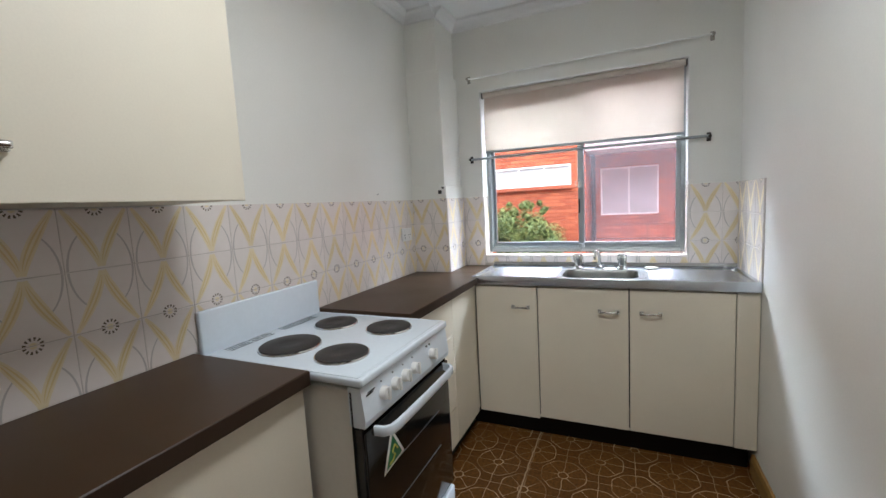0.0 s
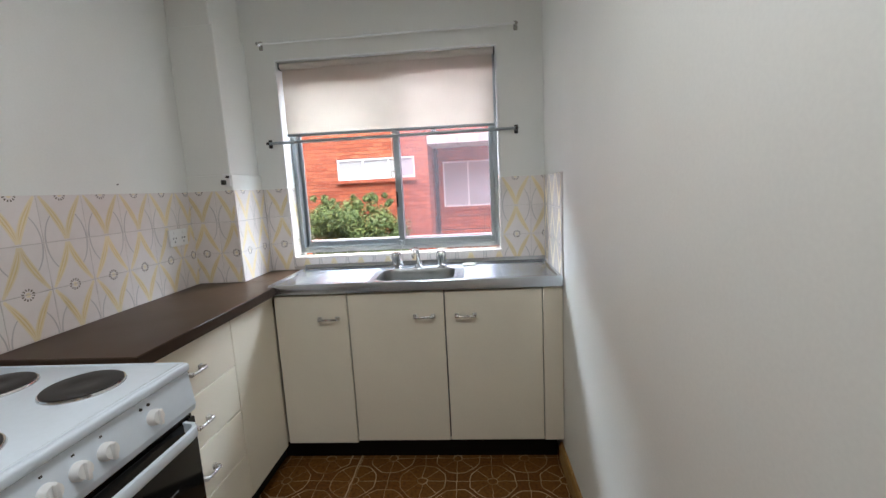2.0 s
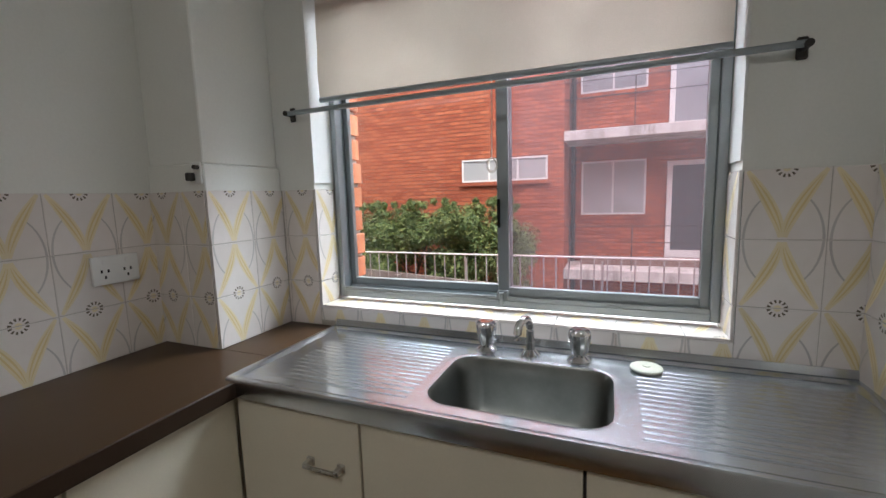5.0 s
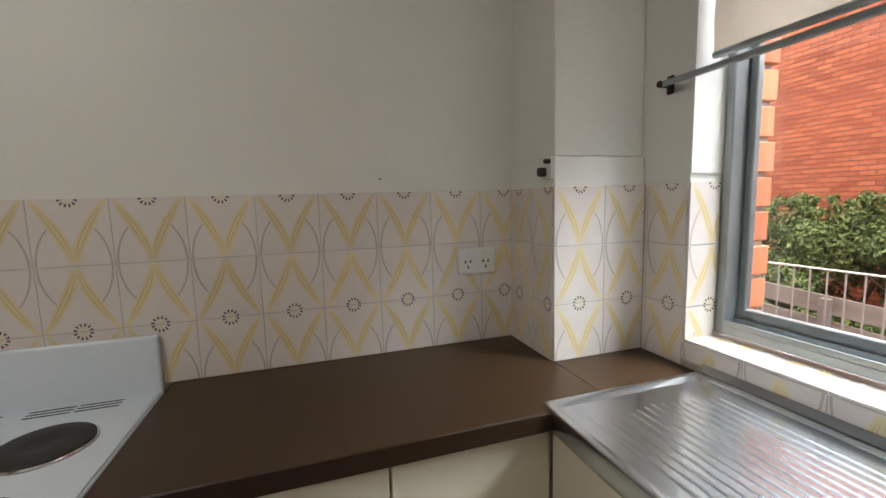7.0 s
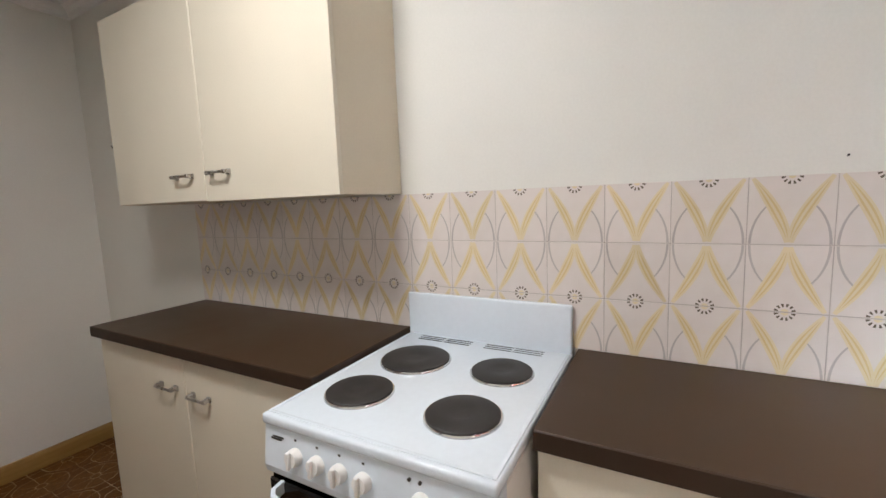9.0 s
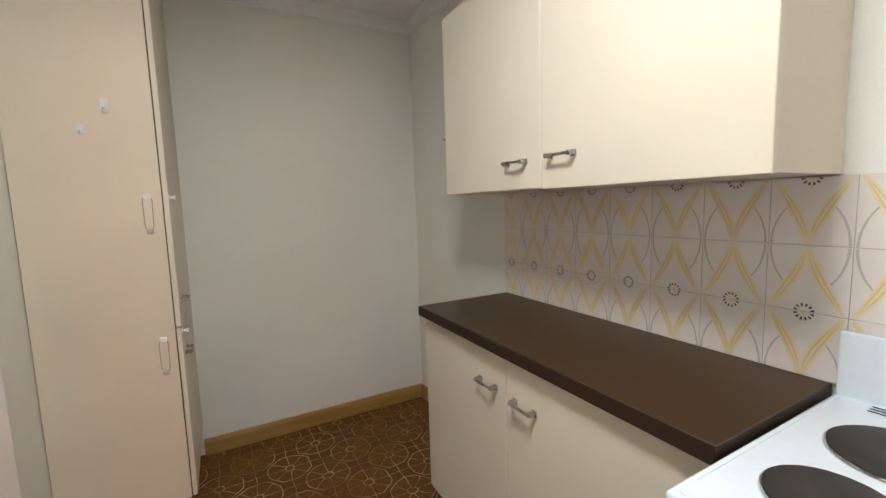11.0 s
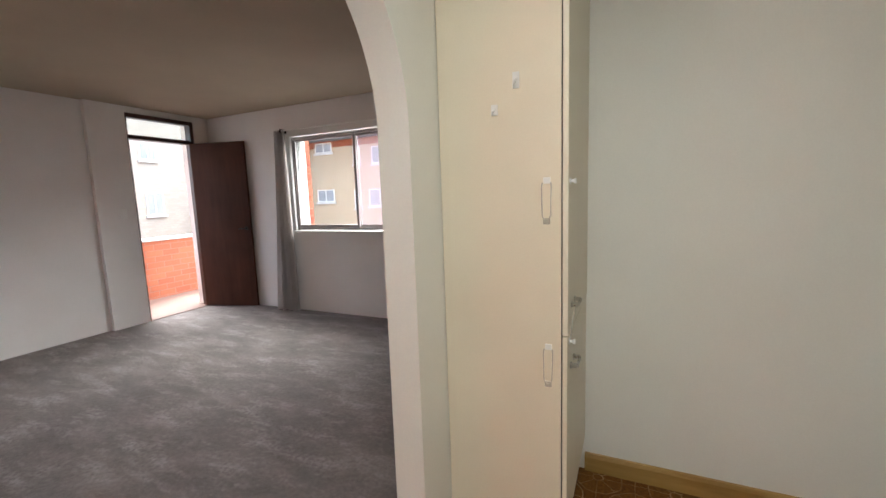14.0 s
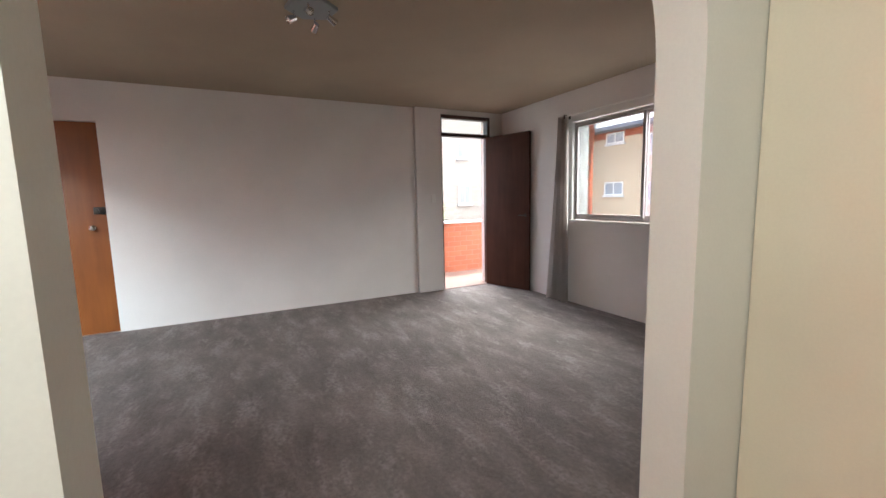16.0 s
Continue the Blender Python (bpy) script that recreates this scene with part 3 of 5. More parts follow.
# living room walls
LX0, LX1, LZ0, LZ1 = 3.14, 4.83, 0.968, 2.105
wall_of("wall_living_south", [
    (LX0, LX1, YS - WT, YS, -0.1, LZ0),
    (XL, LX0, YS - WT, YS, -0.1, H + 0.1),
    (LX1, XF + 0.3, YS - WT, YS, -0.1, H + 0.1),
    (LX0, LX1, YS - WT, YS, LZ1, H + 0.1),
], WALL_LIVING, "off-white living room wall with a wide window")
DY0, DY1, DZ = -5.845, -5.065, 2.375
OY0, OY1, OZ = -1.43, -0.63, 2.06
XO = XF + 0.055
wall_of("wall_living_east", [
    (XO, XF + 0.25, -4.695, OY0, -0.1, H + 0.1),
    (XF, XF + 0.25, YS, DY0, -0.1, H + 0.1),
    (XF, XF + 0.25, DY1, -4.695, -0.1, H + 0.1),
    (XF, XF + 0.25, DY0, DY1, DZ, H + 0.1),
    (XO, XF + 0.25, OY1, YN, -0.1, H + 0.1),
    (XO, XF + 0.25, OY0, OY1, OZ, H + 0.1),
], WALL_LIVING, "off-white living room wall with the balcony door and flat door")
# unseen opening, inferred from light on the east wall, lit by the added lamp
NX0, NX1, NZ0, NZ1 = 2.9, 4.9, 0.95, 2.15
wall_of("wall_living_north", [
    (NX1, XF + 0.3, YN, YN + 0.12, -0.1, H + 0.1),
    (XL, NX0, YN, YN + 0.12, -0.1, H + 0.1),
    (NX0, NX1, YN, YN + 0.12, -0.1, NZ0),
    (NX0, NX1, YN, YN + 0.12, NZ1, H + 0.1),
], WALL_LIVING, "off-white living room wall with a daylit window opening")
solid("corridor_wall", bx(B(), XF + 0.25, XF + 0.30, -2.2, YN + 0.1, -0.1, H + 0.1), WALL_LIVING, "plain wall closing the corridor outside the flat door", "wall", "structure")


# ---- handles and cabinets ----
def bar_handle(name, parent, a, b, out, label="chrome bow handle"):
    """A square bow handle between a and b on a face whose outward way is out."""
    a, b, out = Vector(a), Vector(b), Vector(out)
    bm = B()
    d = (b - a).normalized()
    lift = out * 0.024
    for p in (a, b):
        q = p + lift
        lo = [min(p[k], q[k]) for k in range(3)]
        hi = [max(p[k], q[k]) for k in range(3)]
        for k in range(3):
            if hi[k] - lo[k] < 0.008:
                lo[k] -= 0.0065
                hi[k] += 0.0065
        bx(bm, lo[0], hi[0], lo[1], hi[1], lo[2], hi[2], 0.0015)
        f = p + out * 0.003
        s = 0.009
        lo = [f[k] - (0.003 if abs(out[k]) > 0.5 else s) for k in range(3)]
        hi = [f[k] + (0.003 if abs(out[k]) > 0.5 else s) for k in range(3)]
        bx(bm, lo[0], hi[0], lo[1], hi[1], lo[2], hi[2], 0.001)
    tube(bm, [a + lift - d * 0.002, a + lift + d * 0.004, b + lift - d * 0.004, b + lift + d * 0.002], 0.0046, 10)
    return part(name, bm, HANDLE_METAL, parent, label, True)


def slab_door(parent, x0, x1, y0, y1, z0, z1, name="door", material=None):
    return part(name, bx(B(), x0, x1, y0, y1, z0, z1, 0.0018), material or CREAM, parent)


def west_base_unit():
    t = thing("base_cabinet", (0.22, -2.67, 0.0), "cream laminate base cabinet with two doors and chrome handles", "cabinet")
    bm = B()
    bx(bm, 0.002, 0.412, -3.236, -2.096, 0.105, 0.861, 0.001)
    part("body", bm, CREAM, t)
    part("kickboard", bx(B(), 0.02, 0.372, -3.20, -2.10, 0.0, 0.105), BLACK, t, "black recessed kickboard")
    d = slab_door(t, 0.413, 0.431, -3.236, -2.696, 0.112, 0.855)
    bar_handle("handle", d, (0.431, -2.828, 0.741), (0.431, -2.744, 0.741), (1, 0, 0))
    d = slab_door(t, 0.413, 0.431, -2.692, -2.096, 0.112, 0.855)
    bar_handle("handle", d, (0.431, -2.648, 0.736), (0.431, -2.566, 0.736), (1, 0, 0))
    return t


def wall_unit():
    t = thing("wall_cabinet", (0.15, -2.67, 1.345), "cream laminate wall cabinet with two doors and chrome handles", "cabinet")
    part("body", bx(B(), 0.002, 0.281, -3.256, -2.102, 1.350, 2.052, 0.001), CREAM_PANEL, t)
    d = slab_door(t, 0.282, 0.300, -3.256, -2.684, 1.352, 2.050)
    bar_handle("handle", d, (0.300, -2.838, 1.437), (0.300, -2.752, 1.437), (1, 0, 0))
    d = slab_door(t, 0.282, 0.300, -2.680, -2.100, 1.348, 2.050)
    bar_handle("handle", d, (0.300, -2.640, 1.440), (0.300, -2.554, 1.440), (1, 0, 0))
    bm = B()
    tube(bm, [(0.279, -3.256, 1.588), (0.279, -3.282, 1.586), (0.279, -3.310, 1.586), (0.279, -3.316, 1.596)], 0.003, 8)
    part("hook", bm, HANDLE_METAL, t, "small bent metal hook")
    return t


def drawer_unit():
    t = thing("drawer_cabinet", (0.22, -1.31, 0.0), "cream laminate drawer cabinet with four drawers", "cabinet")
    part("body", bx(B(), 0.002, 0.412, -1.536, -1.084, 0.105, 0.861, 0.001), CREAM, t)
    part("kickboard", bx(B(), 0.02, 0.372, -1.53, -1.084, 0.0, 0.105), BLACK, t, "black recessed kickboard")
    tops = [0.855, 0.672, 0.490, 0.305, 0.112]
    for k in range(4):
        d = slab_door(t, 0.413, 0.431, -1.536, -1.086, tops[k + 1] + 0.002, tops[k] - 0.002, "drawer_front")
        z = tops[k] - 0.10
        bar_handle("handle", d, (0.431, -1.343, z), (0.431, -1.277, z), (1, 0, 0))
    return t


def corner_unit():
    t = thing("corner_cabinet", (0.22, -0.94, 0.0), "cream laminate corner cabinet panel beside the sink", "cabinet")
    part("body", bx(B(), 0.002, 0.412, -1.082, YW - 0.002, 0.105, 0.861, 0.001), CREAM, t)
    part("kickboard", bx(B(), 0.02, 0.372, -1.082, -0.672, 0.0, 0.105), BLACK, t, "black recessed kickboard")
    slab_door(t, 0.413, 0.431, -1.081, -0.753, 0.112, 0.855)
    return t


def sink_unit():
    t = thing("sink_cabinet", (1.1, -0.56, 0.0), "cream laminate sink cabinet with three doors", "cabinet")
    yd = -0.733
    bm = B()
    bx(bm, 0.433, XR - 0.002, yd, yd + 0.016, 0.13, 0.858)
    bx(bm, 0.433, 0.449, yd + 0.016, YW - 0.002, 0.13, 0.858)
    bx(bm, XR - 0.018, XR - 0.002, yd + 0.016, YW - 0.002, 0.13, 0.858)
    bx(bm, 0.449, XR - 0.018, yd + 0.016, YW - 0.002, 0.13, 0.146)
    part("body", bm, CREAM, t)
    part("kickboard", bx(B(), 0.373, XR - 0.018, yd + 0.064, yd + 0.080, 0.0, 0.13), BLACK, t, "black recessed kickboard")
    for x0, x1, z0, h in ((0.439, 0.776, 0.124, 0.690), (0.782, 1.218, 0.136, 1.128), (1.224, 1.652, 0.137, 1.314)):
        d = slab_door(t, x0, x1, yd - 0.019, yd - 0.001, z0, 0.853)
        bar_handle("handle", d, (h - 0.040, yd - 0.019, 0.742), (h + 0.040, yd - 0.019, 0.742), (0, -1, 0))
    # dark strips paint in the shade of the gaps between doors
    for x in (0.436, 0.779, 1.221, 1.654):
        part("door_gap_shade", bx(B(), x - 0.004, x + 0.004, yd - 0.004, yd - 0.0005, 0.145, 0.852), GAP_SHADE, t)
    slab_door(t, 1.656, XR - 0.003, yd - 0.015, yd - 0.001, 0.131, 0.855, "filler_panel")
    return t


west_base_unit()
wall_unit()
drawer_unit()
corner_unit()
sink_unit()


def worktop(y0, y1, label):
    t = thing("worktop", (0.22, (y0 + y1) / 2, 0.863), label, "worktop", "kitchen worktops")
    part("board", bx(B(), 0.002, 0.453, y0, y1, 0.863, 0.900, 0.002), BROWN, t)
    part("front_edge", bx(B(), 0.4532, 0.456, y0 + 0.001, y1 - 0.001, 0.862, 0.8992, 0.0008), BROWN_EDGE, t, "dark laminate edge strip")
    return t


worktop(-3.248, -2.092, "dark brown laminate worktop on the base cabinet")
t = worktop(-1.538, PY - 0.0015, "dark brown laminate worktop running to the corner pier")
part("corner_board", bx(B(), PX + 0.0055, 0.453, PY - 0.0013, YW - 0.002, 0.863, 0.8998), BROWN, t)


# ---- the sink ----
def sink():
    t = thing("kitchen_sink", (1.08, -0.56, 0.862), "stainless steel sink top with one bowl and two ribbed drainers", "sink")
    x0, x1, y0, y1, zt = 0.420, XR - 0.003, -0.766, YW - 0.004, 0.905
    hx0, hx1, hy0, hy1, hr = 0.898, 1.262, -0.700, -0.445, 0.055
    bm = B()

    def ring(ax0, ax1, ay0, ay1, r, z, n=6):
        vs = []
        for cx, cy, s in ((ax1 - r, ay1 - r, 0), (ax0 + r, ay1 - r, 1), (ax0 + r, ay0 + r, 2), (ax1 - r, ay0 + r, 3)):
            for k in range(n):
                a = math.pi / 2 * (s + k / (n - 1))
                vs.append(bm.verts.new((cx + r * math.cos(a), cy + r * math.sin(a), z)))
        return vs

    def join(a, b):
        k = len(a)
        for j in range(k):
            bm.faces.new((a[j], a[(j + 1) % k], b[(j + 1) % k], b[j]))

    rings = [ring(x0, x1, y0, y1, 0.006, 0.862), ring(x0, x1, y0, y1, 0.006, 0.902), ring(x0 + 0.003, x1 - 0.003, y0 + 0.003, y1 - 0.003, 0.006, zt + 0.002),
             ring(x0 + 0.006, x1 - 0.006, y0 + 0.006, y1 - 0.006, 0.008, zt + 0.002), ring(x0 + 0.018, x1 - 0.018, y0 + 0.016, y1 - 0.018, 0.012, zt + 0.002), ring(x0 + 0.026, x1 - 0.026, y0 + 0.022, y1 - 0.024, 0.012, zt - 0.004), ring(x0 + 0.030, x1 - 0.030, y0 + 0.026, y1 - 0.028, 0.012, zt - 0.004),
             ring(hx0 - 0.018, hx1 + 0.018, hy0 - 0.018, hy1 + 0.018, hr + 0.018, zt - 0.004),
             ring(hx0 - 0.014, hx1 + 0.014, hy0 - 0.014, hy1 + 0.014, hr + 0.014, zt - 0.004), ring(hx0 - 0.004, hx1 + 0.004, hy0 - 0.004, hy1 + 0.004, hr + 0.004, zt - 0.006)]
    for a, b in zip(rings[:10], rings[1:10]):
        join(a, b)
    part("sink_top", bm, STEEL, t, "", True)
    bm = B()
    rings = [ring(hx0 - 0.0042, hx1 + 0.0042, hy0 - 0.0042, hy1 + 0.0042, hr + 0.004, zt - 0.0062), ring(hx0, hx1, hy0, hy1, hr, zt - 0.012), ring(hx0 + 0.004, hx1 - 0.004, hy0 + 0.004, hy1 - 0.004, hr, zt - 0.050), ring(hx0 + 0.010, hx1 - 0.010, hy0 + 0.010, hy1 - 0.010, hr, zt - 0.125),
             ring(hx0 + 0.020, hx1 - 0.020, hy0 + 0.020, hy1 - 0.020, hr, zt - 0.148), ring(hx0 + 0.040, hx1 - 0.040, hy0 + 0.040, hy1 - 0.040, hr - 0.01, zt - 0.158), ring(hx0 + 0.046, hx1 - 0.046, hy0 + 0.046, hy1 - 0.046, hr - 0.012, zt - 0.1582)]
    for a, b in zip(rings, rings[1:]):
        join(a, b)
    bm.faces.new(rings[-1])
    part("bowl", bm, SHADED_STEEL, t, "steel bowl, coloured darker for the shade in it", True)
    for rx0, rx1, name in ((0.500, 0.866, "drainer"), (1.312, 1.690, "drainer")):
        nr = 15
        board = part(name, bx(B(), rx0 - 0.004, rx1 + 0.004, -0.712, -0.408, zt - 0.0047, zt - 0.0037), STEEL, t, "ribbed draining board")
        for k in range(nr):
            bm = B()
            yc = -0.705 + k * (0.290 / (nr - 1))
            w = 0.0058
            sec = [(yc - w, zt - 0.0045), (yc - w * 0.5, zt - 0.0029), (yc, zt - 0.0023), (yc + w * 0.5, zt - 0.0029), (yc + w, zt - 0.0045)]
            s = 0.0 if rx0 > 1 else 0.03 * abs(k - 7) / 7
            prism(bm, sec, "x", rx0 + s, rx1)
            part("rib", bm, STEEL, board, "", True)
    bm = B()
    lathe(bm, [(0.038, 0.0), (0.038, 0.002), (0.030, 0.003), (0.026, 0.0005), (0.004, 0.0005)], (1.080, -0.57, zt - 0.158), 24)
    part("waste", bm, CHROME, t, "chrome waste fitting", True)
    bm = B()
    prism(bm, [(y1, 0.902), (y1, 0.926), (y1 - 0.006, 0.926), (y1 - 0.010, 0.908)], "x", x0 + 0.01, x1)
    part("upstand", bm, STEEL, t)
    return t


sink()


def tap_handle(x, y, z):
    t = thing("tap", (x, y, z), "chrome sink tap with a fluted round handle", "tap", "sink taps")
    bm = B()
    lathe(bm, [(0.029, 0), (0.029, 0.003), (0.024, 0.008), (0.016, 0.013), (0.012, 0.018), (0.012, 0.020)], (x, y, z), 24)
    part("base", bm, CHROME, t, "", True)
    bm = B()
    prof = [(0.013, 0.016), (0.018, 0.019), (0.0200, 0.030), (0.0235, 0.052), (0.0245, 0.066), (0.0225, 0.076), (0.018, 0.080), (0.015, 0.079), (0.006, 0.081)]
    n = 24
    rings = []
    for r, h in prof:
        rings.append([bm.verts.new((x + r * (1 + (0.10 if j % 4 < 2 else -0.06)) * math.cos(2 * math.pi * j / n), y + r * (1 + (0.10 if j % 4 < 2 else -0.06)) * math.sin(2 * math.pi * j / n), z + h)) for j in range(n)])
    for a, b in zip(rings, rings[1:]):
        for j in range(n):
            bm.faces.new((a[j], a[(j + 1) % n], b[(j + 1) % n], b[j]))
    bm.faces.new(rings[0][::-1])
    bm.faces.new(rings[-1])
    part("handle", bm, CHROME, t, "", True)
    return t


first_tap = tap_handle(0.952, -0.398, 0.901)
copy_thing(first_tap, pose(1.188, -0.398, 0.901))
t = thing("sink_spout", (1.068, -0.398, 0.901), "chrome swan-neck spout on the sink", "tap")
bm = B()
lathe(bm, [(0.026, 0), (0.026, 0.003), (0.020, 0.009), (0.012, 0.016), (0.0115, 0.035)], (1.068, -0.398, 0.901), 24)
part("base", bm, CHROME, t, "", True)
bm = B()
pts = [(1.068, -0.398, 0.930), (1.068, -0.398, 0.965)]
for k in range(9):
    a = math.pi * k / 8
    pts.append((1.068 - 0.010 * (1 - math.cos(a)), -0.398 - 0.030 * (1 - math.cos(a)), 0.972 + 0.030 * math.sin(a)))
pts.append((1.048, -0.458, 0.958))
tube(bm, pts, 0.010, 12)
part("spout", bm, CHROME, t, "", True)
bm = B()
lathe(bm, [(0.032, 0.0), (0.035, 0.003), (0.034, 0.006), (0.028, 0.008), (0.009, 0.008), (0.007, 0.010), (0.002, 0.010)], (1.335, -0.415, 0.9040), 32)
t = solid("sink_plug", bm, PLUG, "flat cream rubber sink plug on the drainer", "plug", smooth=True)


# ---- the cooker ----
def cooker():
    t = thing("electric_cooker", (0.33, -1.815, 0.0), "white upright electric cooker with four solid hotplates", "cooker")
    y0, y1, xf = -2.082, -1.548, 0.602
    bm = B()
    bx(bm, 0.035, xf - 0.030, y0 + 0.004, y1 - 0.004, 0.075, 0.868, 0.003)
    for yy in (y0 + 0.05, y1 - 0.05):
        for xx in (0.09, 0.50):
            rod(bm, (xx, yy, 0.0), (xx, yy, 0.08), 0.018)
    part("body", bm, ENAMEL_SIDE, t, "off-white enamelled side panels")
    bm = B()
    bx(bm, 0.012, xf + 0.006, y0, y1, 0.876, 0.900, 0.007, 3)
    hob = part("hob", bm, ENAMEL, t, "glossy white enamelled hob", True)
    for a0, a1, b0, b1 in ((0.036, xf - 0.006, y0 + 0.006, y0 + 0.014), (0.036, xf - 0.006, y1 - 0.014, y1 - 0.006), (xf - 0.014, xf - 0.006, y0 + 0.014, y1 - 0.014)):
        part("hob_lip", bx(B(), a0, a1, b0, b1, 0.897, 0.9022, 0.002, 2), ENAMEL, hob, "", True)
    for g0, g1 in ((-2.018, -1.935), (-1.925, -1.842), (-1.795, -1.712), (-1.705, -1.622)):
        for k in range(3):
            part("vent_slot", bx(B(), 0.040 + 0.014 * k, 0.0438 + 0.014 * k, g0, g1, 0.8990, 0.9008), BLACK, hob, "dark vent slot")
    bm = B()
    bx(bm, 0.009, 0.028, y0 + 0.002, y1 - 0.002, 0.880, 1.039, 0.006, 3)
    part("backguard", bm, ENAMEL, t, "white enamelled splash guard", True)
    for cx, cy, r in ((0.230, -1.929, 0.093), (0.217, -1.684, 0.0755), (0.446, -1.947, 0.0765), (0.445, -1.683, 0.0765)):
        bm = B()
        lathe(bm, [(r + 0.005, 0.8995), (r + 0.005, 0.9020), (r + 0.003, 0.9060), (r - 0.001, 0.9060), (r - 0.004, 0.9015)], (cx, cy, 0), 48)
        ringp = part("hotplate_rim", bm, CHROME, t, "bright metal rim", True)
        bm = B()
        prof = [(r, 0.902), (r, 0.9085), (r - 0.003, 0.9105), (r * 0.36, 0.9105), (r * 0.33, 0.9094), (0.004, 0.9094)]
        lathe(bm, prof, (cx, cy, 0), 48)
        part("hotplate", bm, HOTPLATE, t, "black cast iron hotplate", True)
    bm = B()
    prism(bm, [(xf - 0.040, 0.768), (xf + 0.004, 0.768), (xf + 0.008, 0.785), (xf - 0.002, 0.874), (xf - 0.040, 0.876)], "y", y0 + 0.002, y1 - 0.002)
    panel = part("control_panel", bm, ENAMEL, t, "white control panel with five knobs")
    for ky in (-1.987, -1.927, -1.869, -1.811, -1.686):
        bm = B()
        m = Matrix.Rotation(radians(90 - 7), 4, 'Y')
        c = (xf + 0.002, ky, 0.824)
        lathe(bm, [(0.0185, 0.0), (0.0185, 0.010), (0.0165, 0.016), (0.0155, 0.019), (0.004, 0.0195)], c, 24, m)
        bx(bm, xf + 0.020, xf + 0.029, ky - 0.0045, ky + 0.0045, 0.807, 0.845, 0.003, 2)
        part("knob", bm, KNOB, panel, "white plastic knob", True)
        if ky != -1.686:
            part("knob_mark", bx(B(), xf + 0.0005, xf + 0.0018, ky - 0.0045, ky + 0.001, 0.856, 0.860), DARK_METAL, panel)
    bm = B()
    for ky in (-1.712, -1.690):
        rod(bm, (xf - 0.002, ky, 0.858), (xf + 0.003, ky, 0.858), 0.0035, 10)
    part("indicator_lamps", bm, DARK_METAL, panel)
    bm = B()
    bx(bm, xf + 0.0012, xf + 0.0025, -2.060, -2.030, 0.846, 0.850)
    bx(bm, xf + 0.0012, xf + 0.0025, -2.055, -2.022, 0.852, 0.855)
    part("badge", bm, DARK_METAL, panel, "small dark maker's badge")
    bm = B()
    bx(bm, xf - 0.030, xf - 0.006, y0 + 0.004, y1 - 0.004, 0.262, 0.764, 0.003)
    bx(bm, xf - 0.006, xf + 0.004, y0 + 0.006, y1 - 0.006, 0.272, 0.752, 0.004, 2)
    door = part("oven_door", bm, OVEN_GLASS, t, "black glass oven door", True)
    bm = B()
    for z in (0.60, 0.47):
        bx(bm, xf + 0.0042, xf + 0.0050, y0 + 0.10, y1 - 0.10, z, z + 0.003)
    part("thin_lines", bm, ALU, door)
    bm = B()
    ya, yb = y0 + 0.045, y1 - 0.045
    ends = [(0.002, 0.0), (0.030, 0.004), (0.044, 0.020), (0.048, 0.050)]
    run = [(dx, ya + dy) for dx, dy in ends] + [(0.050, (ya + yb) / 2)] + [(dx, yb - dy) for dx, dy in reversed(ends)]
    sec = []
    for k, (dx, y) in enumerate(run):
        (ax, ay), (cx, cy) = run[max(k - 1, 0)], run[min(k + 1, len(run) - 1)]
        way = Vector((cx - ax, cy - ay, 0)).normalized()
        out = Vector((way.y, -way.x, 0)) * 0.0055
        c = Vector((xf + dx, y, 0.742))
        sec.append([bm.verts.new(c + out * u + Vector((0, 0, v))) for u, v in ((-1, -0.013), (0.7, -0.013), (1, -0.010), (1, 0.010), (0.7, 0.013), (-1, 0.013))])
    for a, b in zip(sec, sec[1:]):
        for q in range(6):
            bm.faces.new((a[q], a[(q + 1) % 6], b[(q + 1) % 6], b[q]))
    bm.faces.new(sec[0][::-1])
    bm.faces.new(sec[-1])
    part("door_handle", bm, ENAMEL, door, "white bar handle", True)
    bm = B()
    bx(bm, xf - 0.030, xf + 0.006, y0 + 0.006, y1 - 0.006, 0.085, 0.255, 0.004, 2)
    part("drawer", bm, ENAMEL, t, "white lower storage drawer", True)
    bm = B()
    prism(bm, [(-2.012, 0.594), (-1.900, 0.606), (-1.954, 0.696), (-1.966, 0.698)], "x", xf + 0.0044, xf + 0.0052)
    st = part("sticker", bm, STICKER_WHITE, door, "green and white triangular compliance sticker")
    bm = B()
    prism(bm, [(-1.998, 0.602), (-1.914, 0.611), (-1.959, 0.686)], "x", xf + 0.0053, xf + 0.0058)
    part("sticker_field", bm, STICKER_GREEN, st)
    bm = B()
    tube(bm, [(xf + 0.0060, -1.984, 0.612), (xf + 0.0060, -1.966, 0.614), (xf + 0.0060, -1.954, 0.626), (xf + 0.0060, -1.966, 0.640), (xf + 0.0060, -1.952, 0.654), (xf + 0.0060, -1.938, 0.636)], 0.0032, 6)
    part("sticker_mark", bm, STICKER_YELLOW, st)
    part("back_strip", bx(B(), xf - 0.036, xf - 0.030, y0 + 0.002, y1 - 0.002, 0.09, 0.862), BLACK, t, "black strip behind the door")
    return t


cooker().scale = (1.0, 1.0, 0.987)


